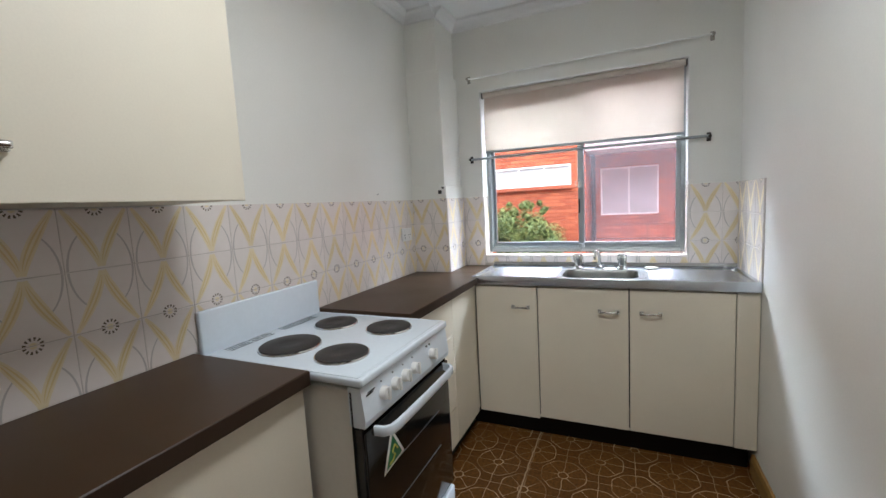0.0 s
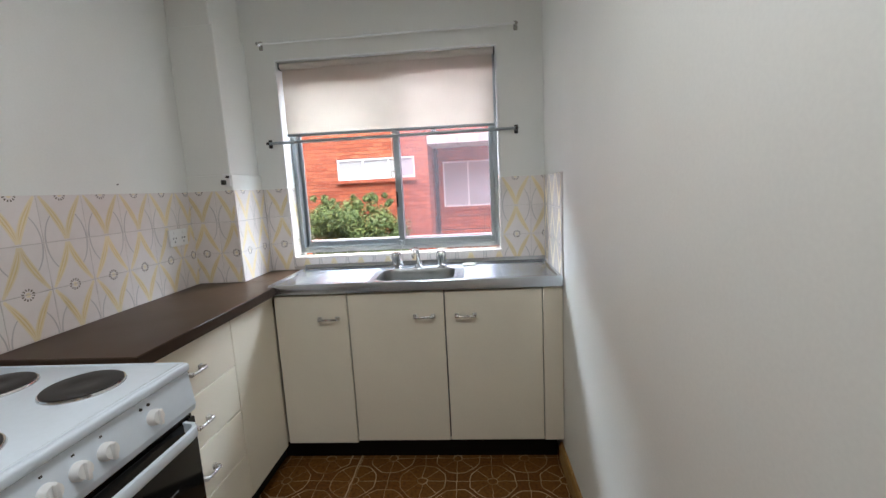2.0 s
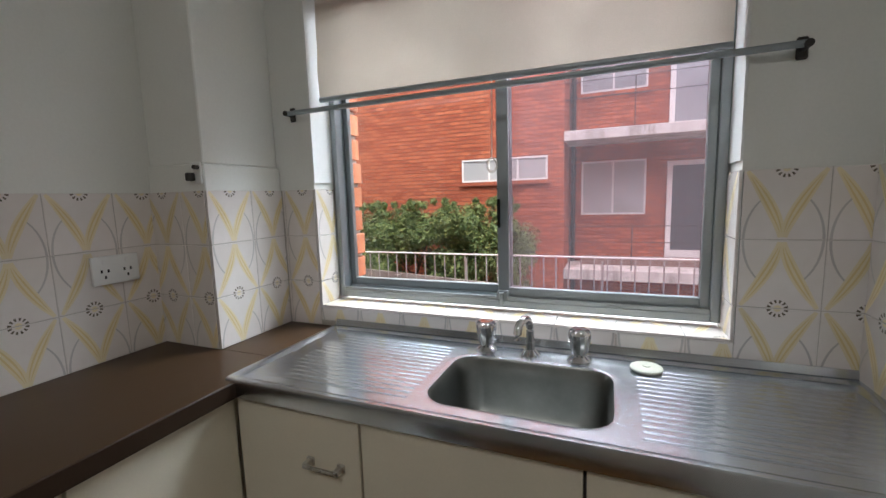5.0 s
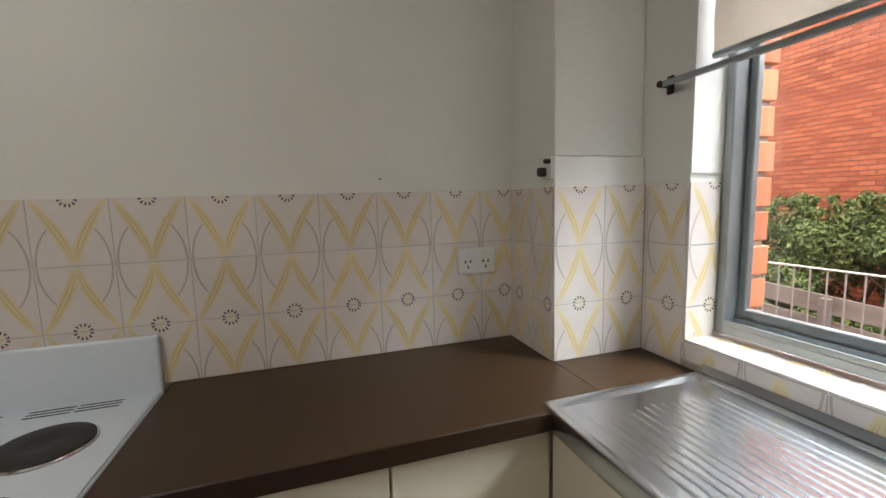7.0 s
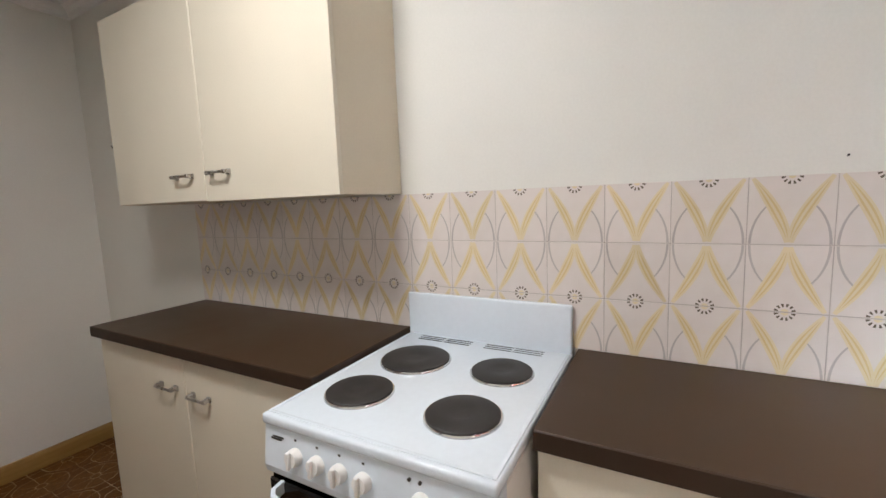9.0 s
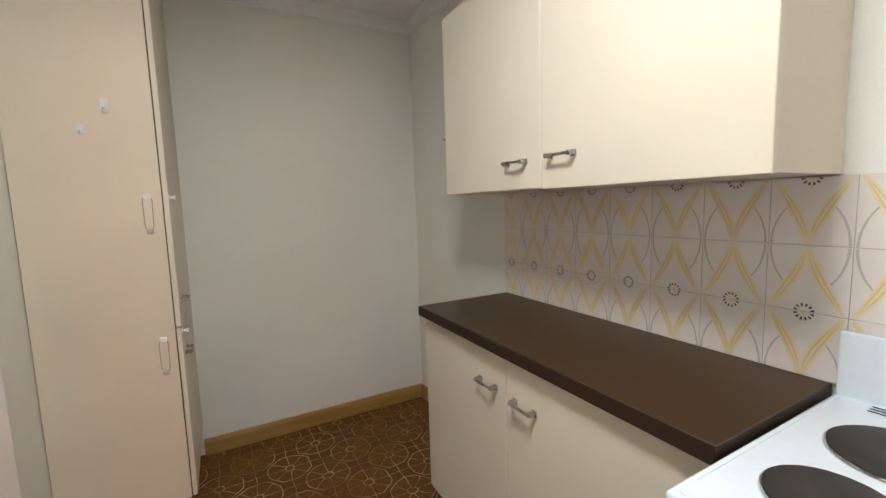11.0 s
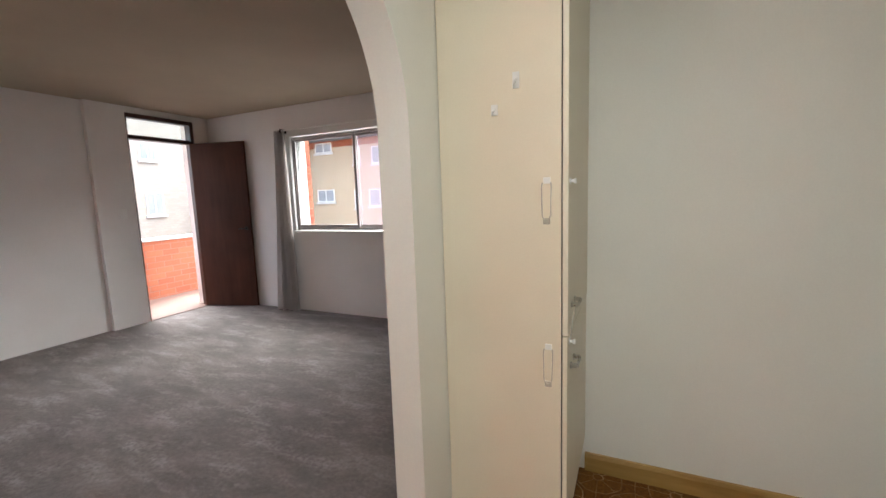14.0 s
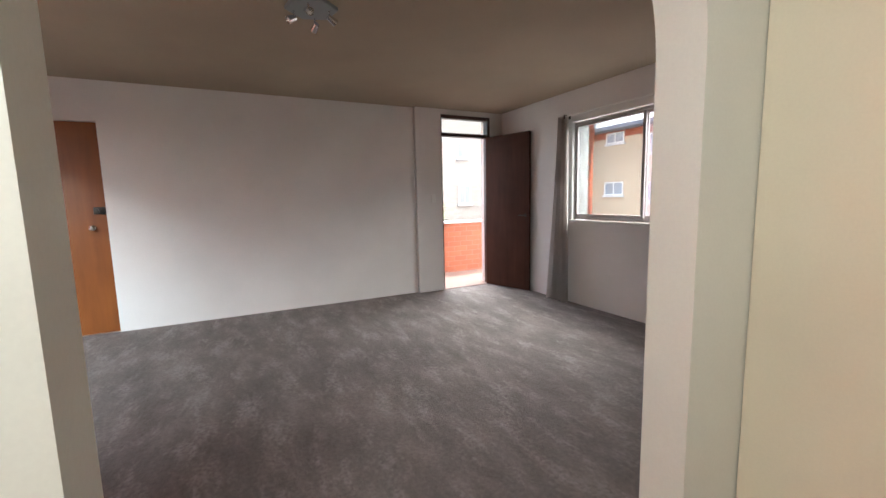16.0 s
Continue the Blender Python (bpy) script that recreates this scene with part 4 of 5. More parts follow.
# ---- kitchen window ----
def sliding_window(name, x0, x1, z0, z1, yf, out, mull, frame_mat, label, hazy_right=True, fw=0.03):
    """A two-leaf sliding window in a wall across y; out is +1 or -1, the way outdoors."""
    t = thing(name, ((x0 + x1) / 2, yf, z0), label, "window", kind="structure")
    d = 0.035
    bm = B()
    ya, yb = min(yf, yf + out * 2 * d), max(yf, yf + out * 2 * d)
    bx(bm, x0, x0 + fw, ya, yb, z0, z1, 0.002)
    bx(bm, x1 - fw, x1, ya, yb, z0, z1, 0.002)
    bx(bm, x0 + fw, x1 - fw, ya, yb, z0, z0 + fw, 0.002)
    bx(bm, x0 + fw, x1 - fw, ya, yb, z1 - fw, z1, 0.002)
    frame_ob = part("window_frame", bm, frame_mat, t)
    bm = B()
    bx(bm, x0 + fw, x1 - fw, min(yf, yf + out * 0.006), max(yf, yf + out * 0.006), z0 + fw, z0 + fw + 0.012)
    bx(bm, x0 + fw, x1 - fw, min(yf + out * d, yf + out * (d + 0.004)), max(yf + out * d, yf + out * (d + 0.004)), z0 + fw, z0 + fw + 0.014)
    part("track", bm, frame_mat, frame_ob)
    s = 0.034
    for k, (a, b) in enumerate(((x0 + fw, mull + s * 0.5), (mull - s * 0.5, x1 - fw))):
        yk = yf + out * (d + 0.010 if k == 0 else 0.010)
        p, q = min(yk, yk + out * 0.020), max(yk, yk + out * 0.020)
        bm = B()
        c0, c1 = z0 + fw + 0.004, z1 - fw - 0.002
        left = 0.018 if k == 0 else s
        right = s if k == 0 else 0.022
        bx(bm, a, a + left, p, q, c0, c1, 0.002)
        bx(bm, b - right, b, p, q, c0, c1, 0.002)
        bx(bm, a + left, b - right, p, q, c0, c0 + 0.034, 0.002)
        bx(bm, a + left, b - right, p, q, c1 - 0.024, c1, 0.002)
        sash = part("sash", bm, frame_mat, t)
        ym = (p + q) / 2
        pane = part("pane", bx(B(), a + left - 0.004, b - right + 0.004, ym - 0.002, ym + 0.002, c0 + 0.03, c1 - 0.02), GLASS_DUSTY if (k == 1 and hazy_right) or (k == 0 and out < 0) else GLASS, sash)
        pane.visible_shadow = False
    return t


YG = YW + 0.092
kw = sliding_window("window_1", WX0 + 0.006, WX1 - 0.006, WZ0 + 0.020, WZ1, YG, 1, 0.960, ALU, "grey aluminium sliding kitchen window with one dusty pane", True, 0.022)
bm = B()
bx(bm, 0.944, 0.976, YG - 0.010, YG + 0.004, 1.000, 1.030, 0.003)
rod(bm, (0.960, YG - 0.016, 0.990), (0.960, YG - 0.016, 1.025), 0.007)
part("latch", bm, ALU, kw, "small metal window latch", True)
part("pull", bx(B(), 0.946, 0.954, YG - 0.004, YG + 0.004, 1.215, 1.300, 0.001), BLACK, kw, "black finger pull")
bm = B()
for x0, x1 in ((WX0 + 0.0015, WX0 + 0.006), (WX1 - 0.006, WX1 - 0.0015)):
    bx(bm, x0, x1, YW - 0.004, YG + 0.07, WZ0 + 0.412, WZ1)
bx(bm, WX0 + 0.006, WX1 - 0.006, YW - 0.004, YG, WZ1 - 0.010, WZ1 - 0.001)
part("reveal_lining", bm, WHITE_PAINT, kw, "white painted reveal lining")

# roller blind
t = thing("roller_blind", (0.96, -0.30, 1.62), "cream cloth roller blind drawn half down over the window", "blind")
bm = B()
n = 16
cols = []
for k in range(25):
    x = 0.390 + (1.494 - 0.390) * k / 24
    zb = 1.632 - 0.008 * k / 24
    y = -0.300 + 0.004 * math.sin(k * 0.7) * math.sin(k * 0.23)
    e = 0.010 * (1 - min(1, k / 2.0)) + 0.006 * (1 - min(1, (24 - k) / 2.0))
    cols.append([bm.verts.new((x, y + 0.003 * math.sin(j * 0.9 + k * 0.3) * (j / n) - e * (j / n), 1.980 + (zb - 1.980) * j / n)) for j in range(n + 1)])
for a, b in zip(cols, cols[1:]):
    for j in range(n):
        bm.faces.new((a[j], a[j + 1], b[j + 1], b[j]))
bmesh.ops.solidify(bm, geom=bm.faces[:], thickness=0.0012)
part("cloth", bm, BLIND, t, "", True)
bm = B()
rod(bm, (0.386, -0.302, 1.980), (1.500, -0.302, 1.984), 0.017, 20)
part("roller", bm, BLIND, t, "rolled up cloth", True)
bm = B()
rod(bm, (0.390, -0.304, 1.628), (1.494, -0.300, 1.620), 0.008, 14)
part("bottom_bar", bm, ALU, t, "slim bottom bar", True)
for x in (0.378, 1.502):
    part("bracket", bx(B(), x, x + 0.005, -0.322, -0.285, 1.962, 1.996, 0.002), DARK_METAL, t, "dark end bracket")
bm = B()
tube(bm, [(0.952, -0.306, 1.620), (0.952, -0.310, 1.52), (0.951, -0.312, 1.412)], 0.0012, 6)
cord = part("cord", bm, WHITE_PAINT, t)
bm = B()
ringpts = [(0.951 + 0.014 * math.sin(2 * math.pi * k / 18), -0.312, 1.392 + 0.018 * math.cos(2 * math.pi * k / 18)) for k in range(19)]
tube(bm, ringpts, 0.0035, 8)
part("pull_ring", bm, CLEAR_PLASTIC, cord, "clear plastic pull ring", True)


def curtain_rod(z, x0, x1, y, material, end_mat, r, label):
    t = thing("curtain_rod", ((x0 + x1) / 2, y, z), label, "curtain rod")
    bm = B()
    rod(bm, (x0, y, z), (x1, y, z + 0.002), r, 12)
    part("bar", bm, material, t, "", True)
    for x in (x0, x1):
        bm = B()
        bx(bm, x - 0.010, x + 0.010, YW - 0.008, YW, z - 0.022, z + 0.022, 0.003)
        rod(bm, (x, YW - 0.004, z), (x, y - 0.010, z), 0.008, 12)
        part("bracket", bm, end_mat, t, "", True)
    return t


curtain_rod(1.584, 0.306, 1.603, YW - 0.030, ALU, DARK_METAL, 0.0075, "thin metal curtain rod across the window with dark ends")
curtain_rod(2.078, 0.309, 1.612, YW - 0.034, WHITE_PAINT, CLEAR_PLASTIC, 0.0055, "white curtain wire above the window")

# brick outer reveal of the kitchen window, brick by brick
bm = B()
bx(bm, WX0 - 0.30, WX0 - 0.018, YW + 0.172, YW + 0.275, 0.60, 2.3)
reveal = solid("window_reveal_masonry", bm, MORTAR, "brick outer jamb of the kitchen window", "wall", "structure")
brick_bm = B()
bx(brick_bm, -0.06, 0.06, -0.055, 0.055, -0.038, 0.038, 0.003)
brick_src = finish("brick", brick_bm, REVEAL_BRICK)
brick_src.parent = reveal
brick_src.matrix_basis = pose(WX0 - 0.070, YW + 0.229, 0.70)
for k in range(1, 17):
    o = new("brick", brick_src.data)
    o.parent = reveal
    o.matrix_basis = pose(WX0 - 0.070 + 0.003 * (k % 3), YW + 0.229, 0.70 + 0.0885 * k)

# ---- small fittings ----
t = thing("power_socket", (0.006, -0.736, 1.145), "white double power socket on the tiles", "socket")
bm = B()
bx(bm, 0.0075, 0.0175, -0.793, -0.679, 1.106, 1.182, 0.003, 2)
pl = part("plate", bm, KNOB, t, "", True)
for cy in (-0.764, -0.709):
    bm = B()
    for dy, dz, rot in ((-0.008, 0.004, 0.6), (0.008, 0.004, -0.6), (0.0, -0.012, 0.0)):
        bx(bm, 0.0172, 0.0180, cy + dy - 0.0022, cy + dy + 0.0022, 1.138 + dz - 0.004, 1.138 + dz + 0.004)
    part("pin_holes", bm, BLACK, pl)
    part("switch", bx(B(), 0.0175, 0.0205, cy - 0.005, cy + 0.005, 1.160, 1.174, 0.001), KNOB, pl)

t = thing("wall_bracket", (PX - 0.033, PY - 0.009, 1.39), "small painted blind cord bracket on the pier", "bracket")
bm = B()
bx(bm, PX - 0.043, PX - 0.005, PY - 0.006, PY - 0.0005, 1.366, 1.425, 0.002)
part("plate", bm, WHITE_PAINT, t)
bm = B()
bx(bm, PX - 0.042, PX - 0.024, PY - 0.026, PY - 0.006, 1.374, 1.396, 0.003)
rod(bm, (PX - 0.013, PY - 0.006, 1.410), (PX - 0.013, PY - 0.020, 1.410), 0.006)
part("catch", bm, DARK_METAL, t, "dark metal catch")


for y, z in ((-1.008, 1.381),):
    bm = B()
    rod(bm, (0.0, y, z), (0.006, y, z + 0.002), 0.0012, 8)
    rod(bm, (0.006, y, z + 0.002), (0.007, y, z + 0.002), 0.0024, 10)
    solid("nail", bm, DARK_METAL, "small dark nail in the painted wall", "nail", smooth=True)


# ---- pantry ----
def pantry():
    t = thing("pantry_cupboard", (1.52, -3.9, 0.0), "tall cream pantry cupboard with plastic hooks on its side", "cupboard")
    px, py = 1.330, -3.600
    bm = B()
    bx(bm, px, XR - 0.003, YB + 0.002, py, 0.165, H - 0.061, 0.0015)
    bx(bm, px + 0.06, XR - 0.003, YB + 0.002, py, 0.0, 0.165)
    part("body", bm, CREAM_PANEL, t)
    part("kickboard", bx(B(), px + 0.052, px + 0.060, YB + 0.002, py - 0.003, 0.0, 0.165), BLACK, t, "dark recessed kickboard")
    # dark sheet standing in for shade behind the doors
    part("door_gap_shade", bx(B(), px - 0.004, px, YB + 0.002, py - 0.004, 0.170, H - 0.064), GAP_SHADE, t)
    up = slab_door(t, px - 0.022, px - 0.004, YB + 0.004, py - 0.001, 0.872, H - 0.064)
    lo = slab_door(t, px - 0.020, px - 0.004, YB + 0.004, py - 0.003, 0.168, 0.866)
    bar_handle("handle", up, (px - 0.022, -3.668, 0.962), (px - 0.022, -3.748, 0.962), (-1, 0, 0))
    bar_handle("handle", lo, (px - 0.020, -3.668, 0.748), (px - 0.020, -3.748, 0.748), (-1, 0, 0))
    for d, z in ((up, 1.370), (lo, 0.846)):
        bm = B()
        lathe(bm, [(0.011, 0), (0.011, 0.003), (0.005, 0.006), (0.005, 0.012), (0.009, 0.016), (0.008, 0.021), (0.002, 0.022)], (px - 0.021, -3.632, z), 16, Matrix.Rotation(radians(-90), 4, 'Y'))
        part("child_catch", bm, KNOB, d, "white plastic child catch", True)
    bm = B()
    tube(bm, [(px - 0.024, -3.632, 0.850), (px - 0.027, -3.650, 0.880), (px - 0.028, -3.668, 0.915), (px - 0.036, -3.690, 0.952)], 0.0012, 6)
    part("catch_strap", bm, CLEAR_PLASTIC, lo, "clear plastic strap", True)
    return t


pantry()


def stick_hook(x, z, tall, loop, label):
    t = thing("adhesive_hook", (x, -3.600, z), label, "hook", "plastic hooks on the pantry")
    bm = B()
    bx(bm, x - 0.011, x + 0.011, -3.6002, -3.596, z - tall / 2, z + tall / 2, 0.001)
    part("plate", bm, KNOB, t)
    bm = B()
    if loop:
        pts = [(x - 0.013, -3.594, z - 0.006)]
        pts += [(x - 0.015, -3.590, z - 0.02), (x - 0.013, -3.589, z - 0.11)]
        pts += [(x - 0.008, -3.588, z - 0.122), (x, -3.588, z - 0.126), (x + 0.008, -3.588, z - 0.122)]
        pts += [(x + 0.013, -3.589, z - 0.11), (x + 0.015, -3.590, z - 0.02), (x + 0.013, -3.594, z - 0.006)]
        tube(bm, pts, 0.0019, 8)
        bx(bm, x - 0.011, x + 0.011, -3.598, -3.592, z - 0.138, z - 0.118, 0.002)
        part("loop", bm, CLEAR_PLASTIC, t, "clear plastic loop", True)
    else:
        tube(bm, [(x, -3.597, z + 0.004), (x, -3.588, z - 0.006), (x, -3.580, z - 0.012), (x, -3.576, z - 0.006)], 0.0035, 8)
        part("peg", bm, KNOB, t, "", True)
    return t


stick_hook(1.469, 1.690, 0.050, False, "small white adhesive hook on the pantry side")
stick_hook(1.541, 1.606, 0.034, False, "small yellowed adhesive hook on the pantry side")
stick_hook(1.374, 1.374, 0.020, True, "clear plastic towel loop high on the pantry side")
stick_hook(1.370, 0.830, 0.020, True, "clear plastic towel loop low on the pantry side")

# ---- kitchen ceiling light, over the middle of the floor ----
bm = B()
lathe(bm, [(0.19, 0.070), (0.19, 0.058), (0.185, 0.052), (0.0, 0.052)][:3] + [(0.02, 0.052)], (1.05, -2.15, H - 0.070), 32)
solid("ceiling_light", bm, WHITE_PAINT, "round white ceiling light base in the kitchen", "ceiling light", smooth=True)

# ---- living room ----
lw = sliding_window("window_2", LX0, LX1, LZ0 + 0.02, LZ1 - 0.02, YS - 0.035, -1, 3.93, BACKLIT_FRAME, "white framed sliding living room window", False, 0.026)
bm = B()
bx(bm, LX0 - 0.01, LX1 + 0.01, YS - 0.036, YS + 0.018, LZ0 - 0.004, LZ0 + 0.018, 0.004)
part("window_sill", bm, WHITE_PAINT, lw, "white painted timber sill")
bm = B()
bx(bm, LX0, LX0 + 0.012, YS - 0.034, YS - 0.001, LZ0 + 0.018, LZ1 - 0.012)
bx(bm, LX1 - 0.012, LX1, YS - 0.034, YS - 0.001, LZ0 + 0.018, LZ1 - 0.012)
bx(bm, LX0, LX1, YS - 0.034, YS - 0.001, LZ1 - 0.012, LZ1)
part("reveal_lining", bm, WHITE_PAINT, lw, "white painted reveal lining")
bm = B()
bx(bm, LX1 + 0.050, LX1 + 0.150, YS - WT - 0.10, YS - WT, 0.6, 2.4)
jamb = solid("living_window_masonry", bm, MORTAR, "brick outer jamb of the living room window", "wall", "structure")
dark_bm = B()
bx(dark_bm, -0.06, 0.06, -0.055, 0.055, -0.038, 0.038, 0.003)
dark_src = finish("brick", dark_bm, DARK_BRICK)
dark_src.parent = jamb
dark_src.matrix_basis = pose(LX1 + 0.090, YS - WT - 0.056, 0.5715)
for k in range(20):
    o = new("brick", dark_src.data)
    o.parent = jamb
    o.matrix_basis = pose(LX1 + 0.090 - 0.006 * (k % 2), YS - WT - 0.056, 0.66 + 0.0885 * k)


def curtain(name, x0, x1, xb0, xb1, y, top, material, label, folds=7, seed=1):
    """A hanging curtain, gathered at the top and spread at the hem."""
    t = thing(name, ((x0 + x1) / 2, y, 0.01), label, "curtain", "living room curtains")
    bm = B()
    nu, nv = folds * 8, 22
    rng = random.Random(seed)
    ph = [rng.uniform(0, 6.28) for _ in range(3)]
    grid = []
    for j in range(nv + 1):
        v = j / nv
        row = []
        for i in range(nu + 1):
            u = i / nu
            s = v ** 1.5
            x = (x0 + (x1 - x0) * u) * (1 - s) + (xb0 + (xb1 - xb0) * u) * s
            amp = 0.018 + 0.022 * v
            yy = y + amp * math.sin(2 * math.pi * folds * u + ph[0] + 0.5 * math.sin(3 * v + ph[1])) + 0.008 * math.sin(9 * u + 4 * v + ph[2])
            row.append(bm.verts.new((x, yy, top + (0.012 - top) * v)))
        grid.append(row)
    for a, b in zip(grid, grid[1:]):
        for i in range(nu):
            bm.faces.new((a[i], a[i + 1], b[i + 1], b[i]))
    bmesh.ops.solidify(bm, geom=bm.faces[:], thickness=0.002)
    part("cloth", bm, material, t, "", True)
    return t


curtain("curtain", 4.80, 4.96, 4.76, 5.10, YS + 0.085, 2.16, CURTAIN, "grey-taupe curtain drawn aside to the floor", 4, 3)
curtain("curtain", 3.28, 3.37, 3.26, 3.39, YS + 0.085, 2.16, CURTAIN_DARK, "dark brown curtain drawn aside to the floor", 5, 5)
t = thing("curtain_rod", (4.0, YS + 0.085, 2.165), "slim curtain rod over the living room window", "curtain rod")
bm = B()
rod(bm, (3.05, YS + 0.085, 2.150), (4.93, YS + 0.085, 2.150), 0.008)
part("bar", bm, WHITE_PAINT, t)
for x in (3.08, 4.86):
    bm = B()
    bx(bm, x - 0.012, x + 0.012, YS, YS + 0.095, 2.128, 2.172, 0.004)
    part("bracket", bm, DARK_METAL, t)

# balcony door: frame, transom light, open leaf
t = thing("door_1", (XF, -5.455, 0.0), "dark stained balcony door standing open below a glazed transom", "door", kind="structure")
bm = B()
f = 0.045
bx(bm, XF + 0.01, XF + 0.11, DY0, DY0 + f, 0.0, DZ, 0.003)
bx(bm, XF + 0.01, XF + 0.11, DY1 - 0.02, DY1, 0.0, DZ, 0.003)
bx(bm, XF + 0.01, XF + 0.11, DY0 + f, DY1 - 0.02, DZ - f, DZ, 0.003)
bx(bm, XF + 0.01, XF + 0.11, DY0 + f, DY1 - 0.02, 2.095, 2.095 + f, 0.003)
part("door_frame", bm, FRAME_DARK, t, "dark timber frame")
pane = part("transom_pane", bx(B(), XF + 0.055, XF + 0.060, DY0 + f - 0.005, DY1 - 0.015, 2.095 + f - 0.005, DZ - f + 0.005), GLASS, t, "clear transom pane")
pane.visible_shadow = False
part("threshold", bx(B(), XF - 0.005, XF + 0.25, DY0, DY1, -0.02, 0.012, 0.003), BALCONY_TILE, t, "worn pinkish threshold")
leaf_m = Matrix.Translation((XF + 0.012, DY0 + f, 0.0)) @ Matrix.Rotation(radians(180 + 16.5), 4, 'Z')
bm = B()
bx(bm, 0.0, 0.735, -0.036, 0.0, 0.015, 2.100, 0.002)
bmesh.ops.transform(bm, matrix=leaf_m, verts=bm.verts[:])
leaf = part("door_leaf", bm, DOOR_DARK, t, "dark stained flush door leaf")
bm = B()
for s in (-1, 1):
    y = -0.036 if s < 0 else 0.0
    rod(bm, (0.680, y, 1.02), (0.680, y + s * 0.010, 1.02), 0.024, 18)
    rod(bm, (0.680, y + s * 0.010, 1.02), (0.680, y + s * 0.040, 1.02), 0.009, 12)
    rod(bm, (0.680, y + s * 0.036, 1.02), (0.595, y + s * 0.036, 1.02), 0.008, 12)
bmesh.ops.transform(bm, matrix=leaf_m, verts=bm.verts[:])
part("door_handle", bm, DARK_METAL, leaf, "dark metal lever handle", True)

# flat door, closed
t = thing("door_2", (XO, -1.03, 0.0), "closed orange-brown varnished flat door with a night latch", "door", kind="structure")
leaf = part("door_leaf", bx(B(), XO + 0.030, XO + 0.068, OY0 + 0.006, OY1 - 0.004, 0.008, OZ - 0.006, 0.002), DOOR_ORANGE, t)
bm = B()
bx(bm, XO + 0.068, XO + 0.075, OY0, OY1, 0.0, OZ)
part("door_stop", bm, FRAME_DARK, t)
bm = B()
bx(bm, XO - 0.004, XO + 0.030, OY0 + 0.010, OY0 + 0.098, 1.185, 1.255, 0.006, 2)
rod(bm, (XO - 0.004, OY0 + 0.060, 1.220), (XO - 0.022, OY0 + 0.060, 1.220), 0.014, 14)
part("night_latch", bm, DARK_METAL, leaf, "dark metal night latch", True)
bm = B()
m = Matrix.Rotation(radians(-90), 4, 'Y')
lathe(bm, [(0.026, 0.0), (0.026, 0.004), (0.010, 0.010), (0.010, 0.028), (0.022, 0.038), (0.025, 0.050), (0.018, 0.058), (0.003, 0.060)], (XO + 0.030, OY0 + 0.125, 1.055), 20, m)
part("door_knob", bm, CHROME, leaf, "brass-toned round knob", True)

# light switch by the balcony door
t = thing("light_switch", (XF, -4.93, 1.26), "white plastic light switch by the balcony door", "switch")
part("plate", bx(B(), XF - 0.008, XF - 0.0005, -4.965, -4.895, 1.205, 1.315, 0.003), KNOB, t)
part("rocker", bx(B(), XF - 0.011, XF - 0.008, -4.935, -4.925, 1.25, 1.27), KNOB, t)

# spot light cluster on the living room ceiling
t = thing("spot_light_cluster", (3.945, -3.045, H), "chrome ceiling spot light cluster, switched off", "ceiling light")
bm = B()
lathe(bm, [(0.150, -0.022), (0.158, -0.018), (0.158, 0.0), (0.02, 0.0)], (3.945, -3.045, H), 6, Matrix.Rotation(radians(12), 4, 'Z'))
part("base_plate", bm, ALU, t, "dull metal hexagonal plate")
for k in range(4):
    a = radians(70 + 90 * k)
    c = Vector((3.945 + 0.105 * math.cos(a), -3.045 + 0.105 * math.sin(a), H - 0.024))
    bm = B()
    tube(bm, [c, c + Vector((0, 0, -0.03)), c + Vector((0.012 * math.cos(a), 0.012 * math.sin(a), -0.042))], 0.007, 10)
    arm = part("arm", bm, CHROME, t, "", True)
    bm = B()
    way = Vector((math.cos(a + 0.6), math.sin(a + 0.6), -0.55)).normalized()
    s = c + Vector((0.012 * math.cos(a), 0.012 * math.sin(a), -0.048))
    q = way.to_track_quat("Z", "Y").to_matrix().to_4x4()
    lathe(bm, [(0.009, -0.028), (0.017, -0.024), (0.020, 0.0), (0.024, 0.030), (0.022, 0.032), (0.017, 0.024), (0.004, 0.020)], s, 18, q)
    part("spot_head", bm, CHROME, arm, "chrome spot head", True)

# ---- outdoors ----
GZ = -2.9
bm = B()
bx(bm, -600, 600, -600, 600, GZ - 0.5, GZ)
solid("ground", bm, GROUND, "grey paved yard and ground", "ground", "structure")
# the outside of this building
bm = B()
bx(bm, -6.0, -0.12, YW + WT - 0.1, YW + WT, GZ, 5.6)
bx(bm, XL, NX0, YN + 0.12, YN + 0.22, GZ, 5.6)
bx(bm, NX1, 6.46, YN + 0.12, YN + 0.22, GZ, 5.6)
bx(bm, NX0, NX1, YN + 0.12, YN + 0.22, GZ, NZ0)
bx(bm, NX0, NX1, YN + 0.12, YN + 0.22, NZ1, 5.6)
bx(bm, -0.12, XL, YW + WT - 0.05, YW + WT, GZ, WZ0 - 0.02)
bx(bm, -0.12, XL, YW + WT - 0.05, YW + WT, WZ1 + 0.05, 5.6)
solid("facade_own", bm, RED_BRICK, "red brick outer wall of this building", "wall", "structure")
solid("roof_own", bx(B(), -6.0, 7.6, YS - 0.8, YW + WT + 0.35, 5.6, 5.8), CONCRETE, "flat roof slab over this building", "roof", "structure")
solid("upper_floor", bx(B(), -0.12, 6.5, YS - WT, YN + 0.2, H + 0.16, 5.6), RED_BRICK, "red brick upper storey of this building", "wall", "structure")


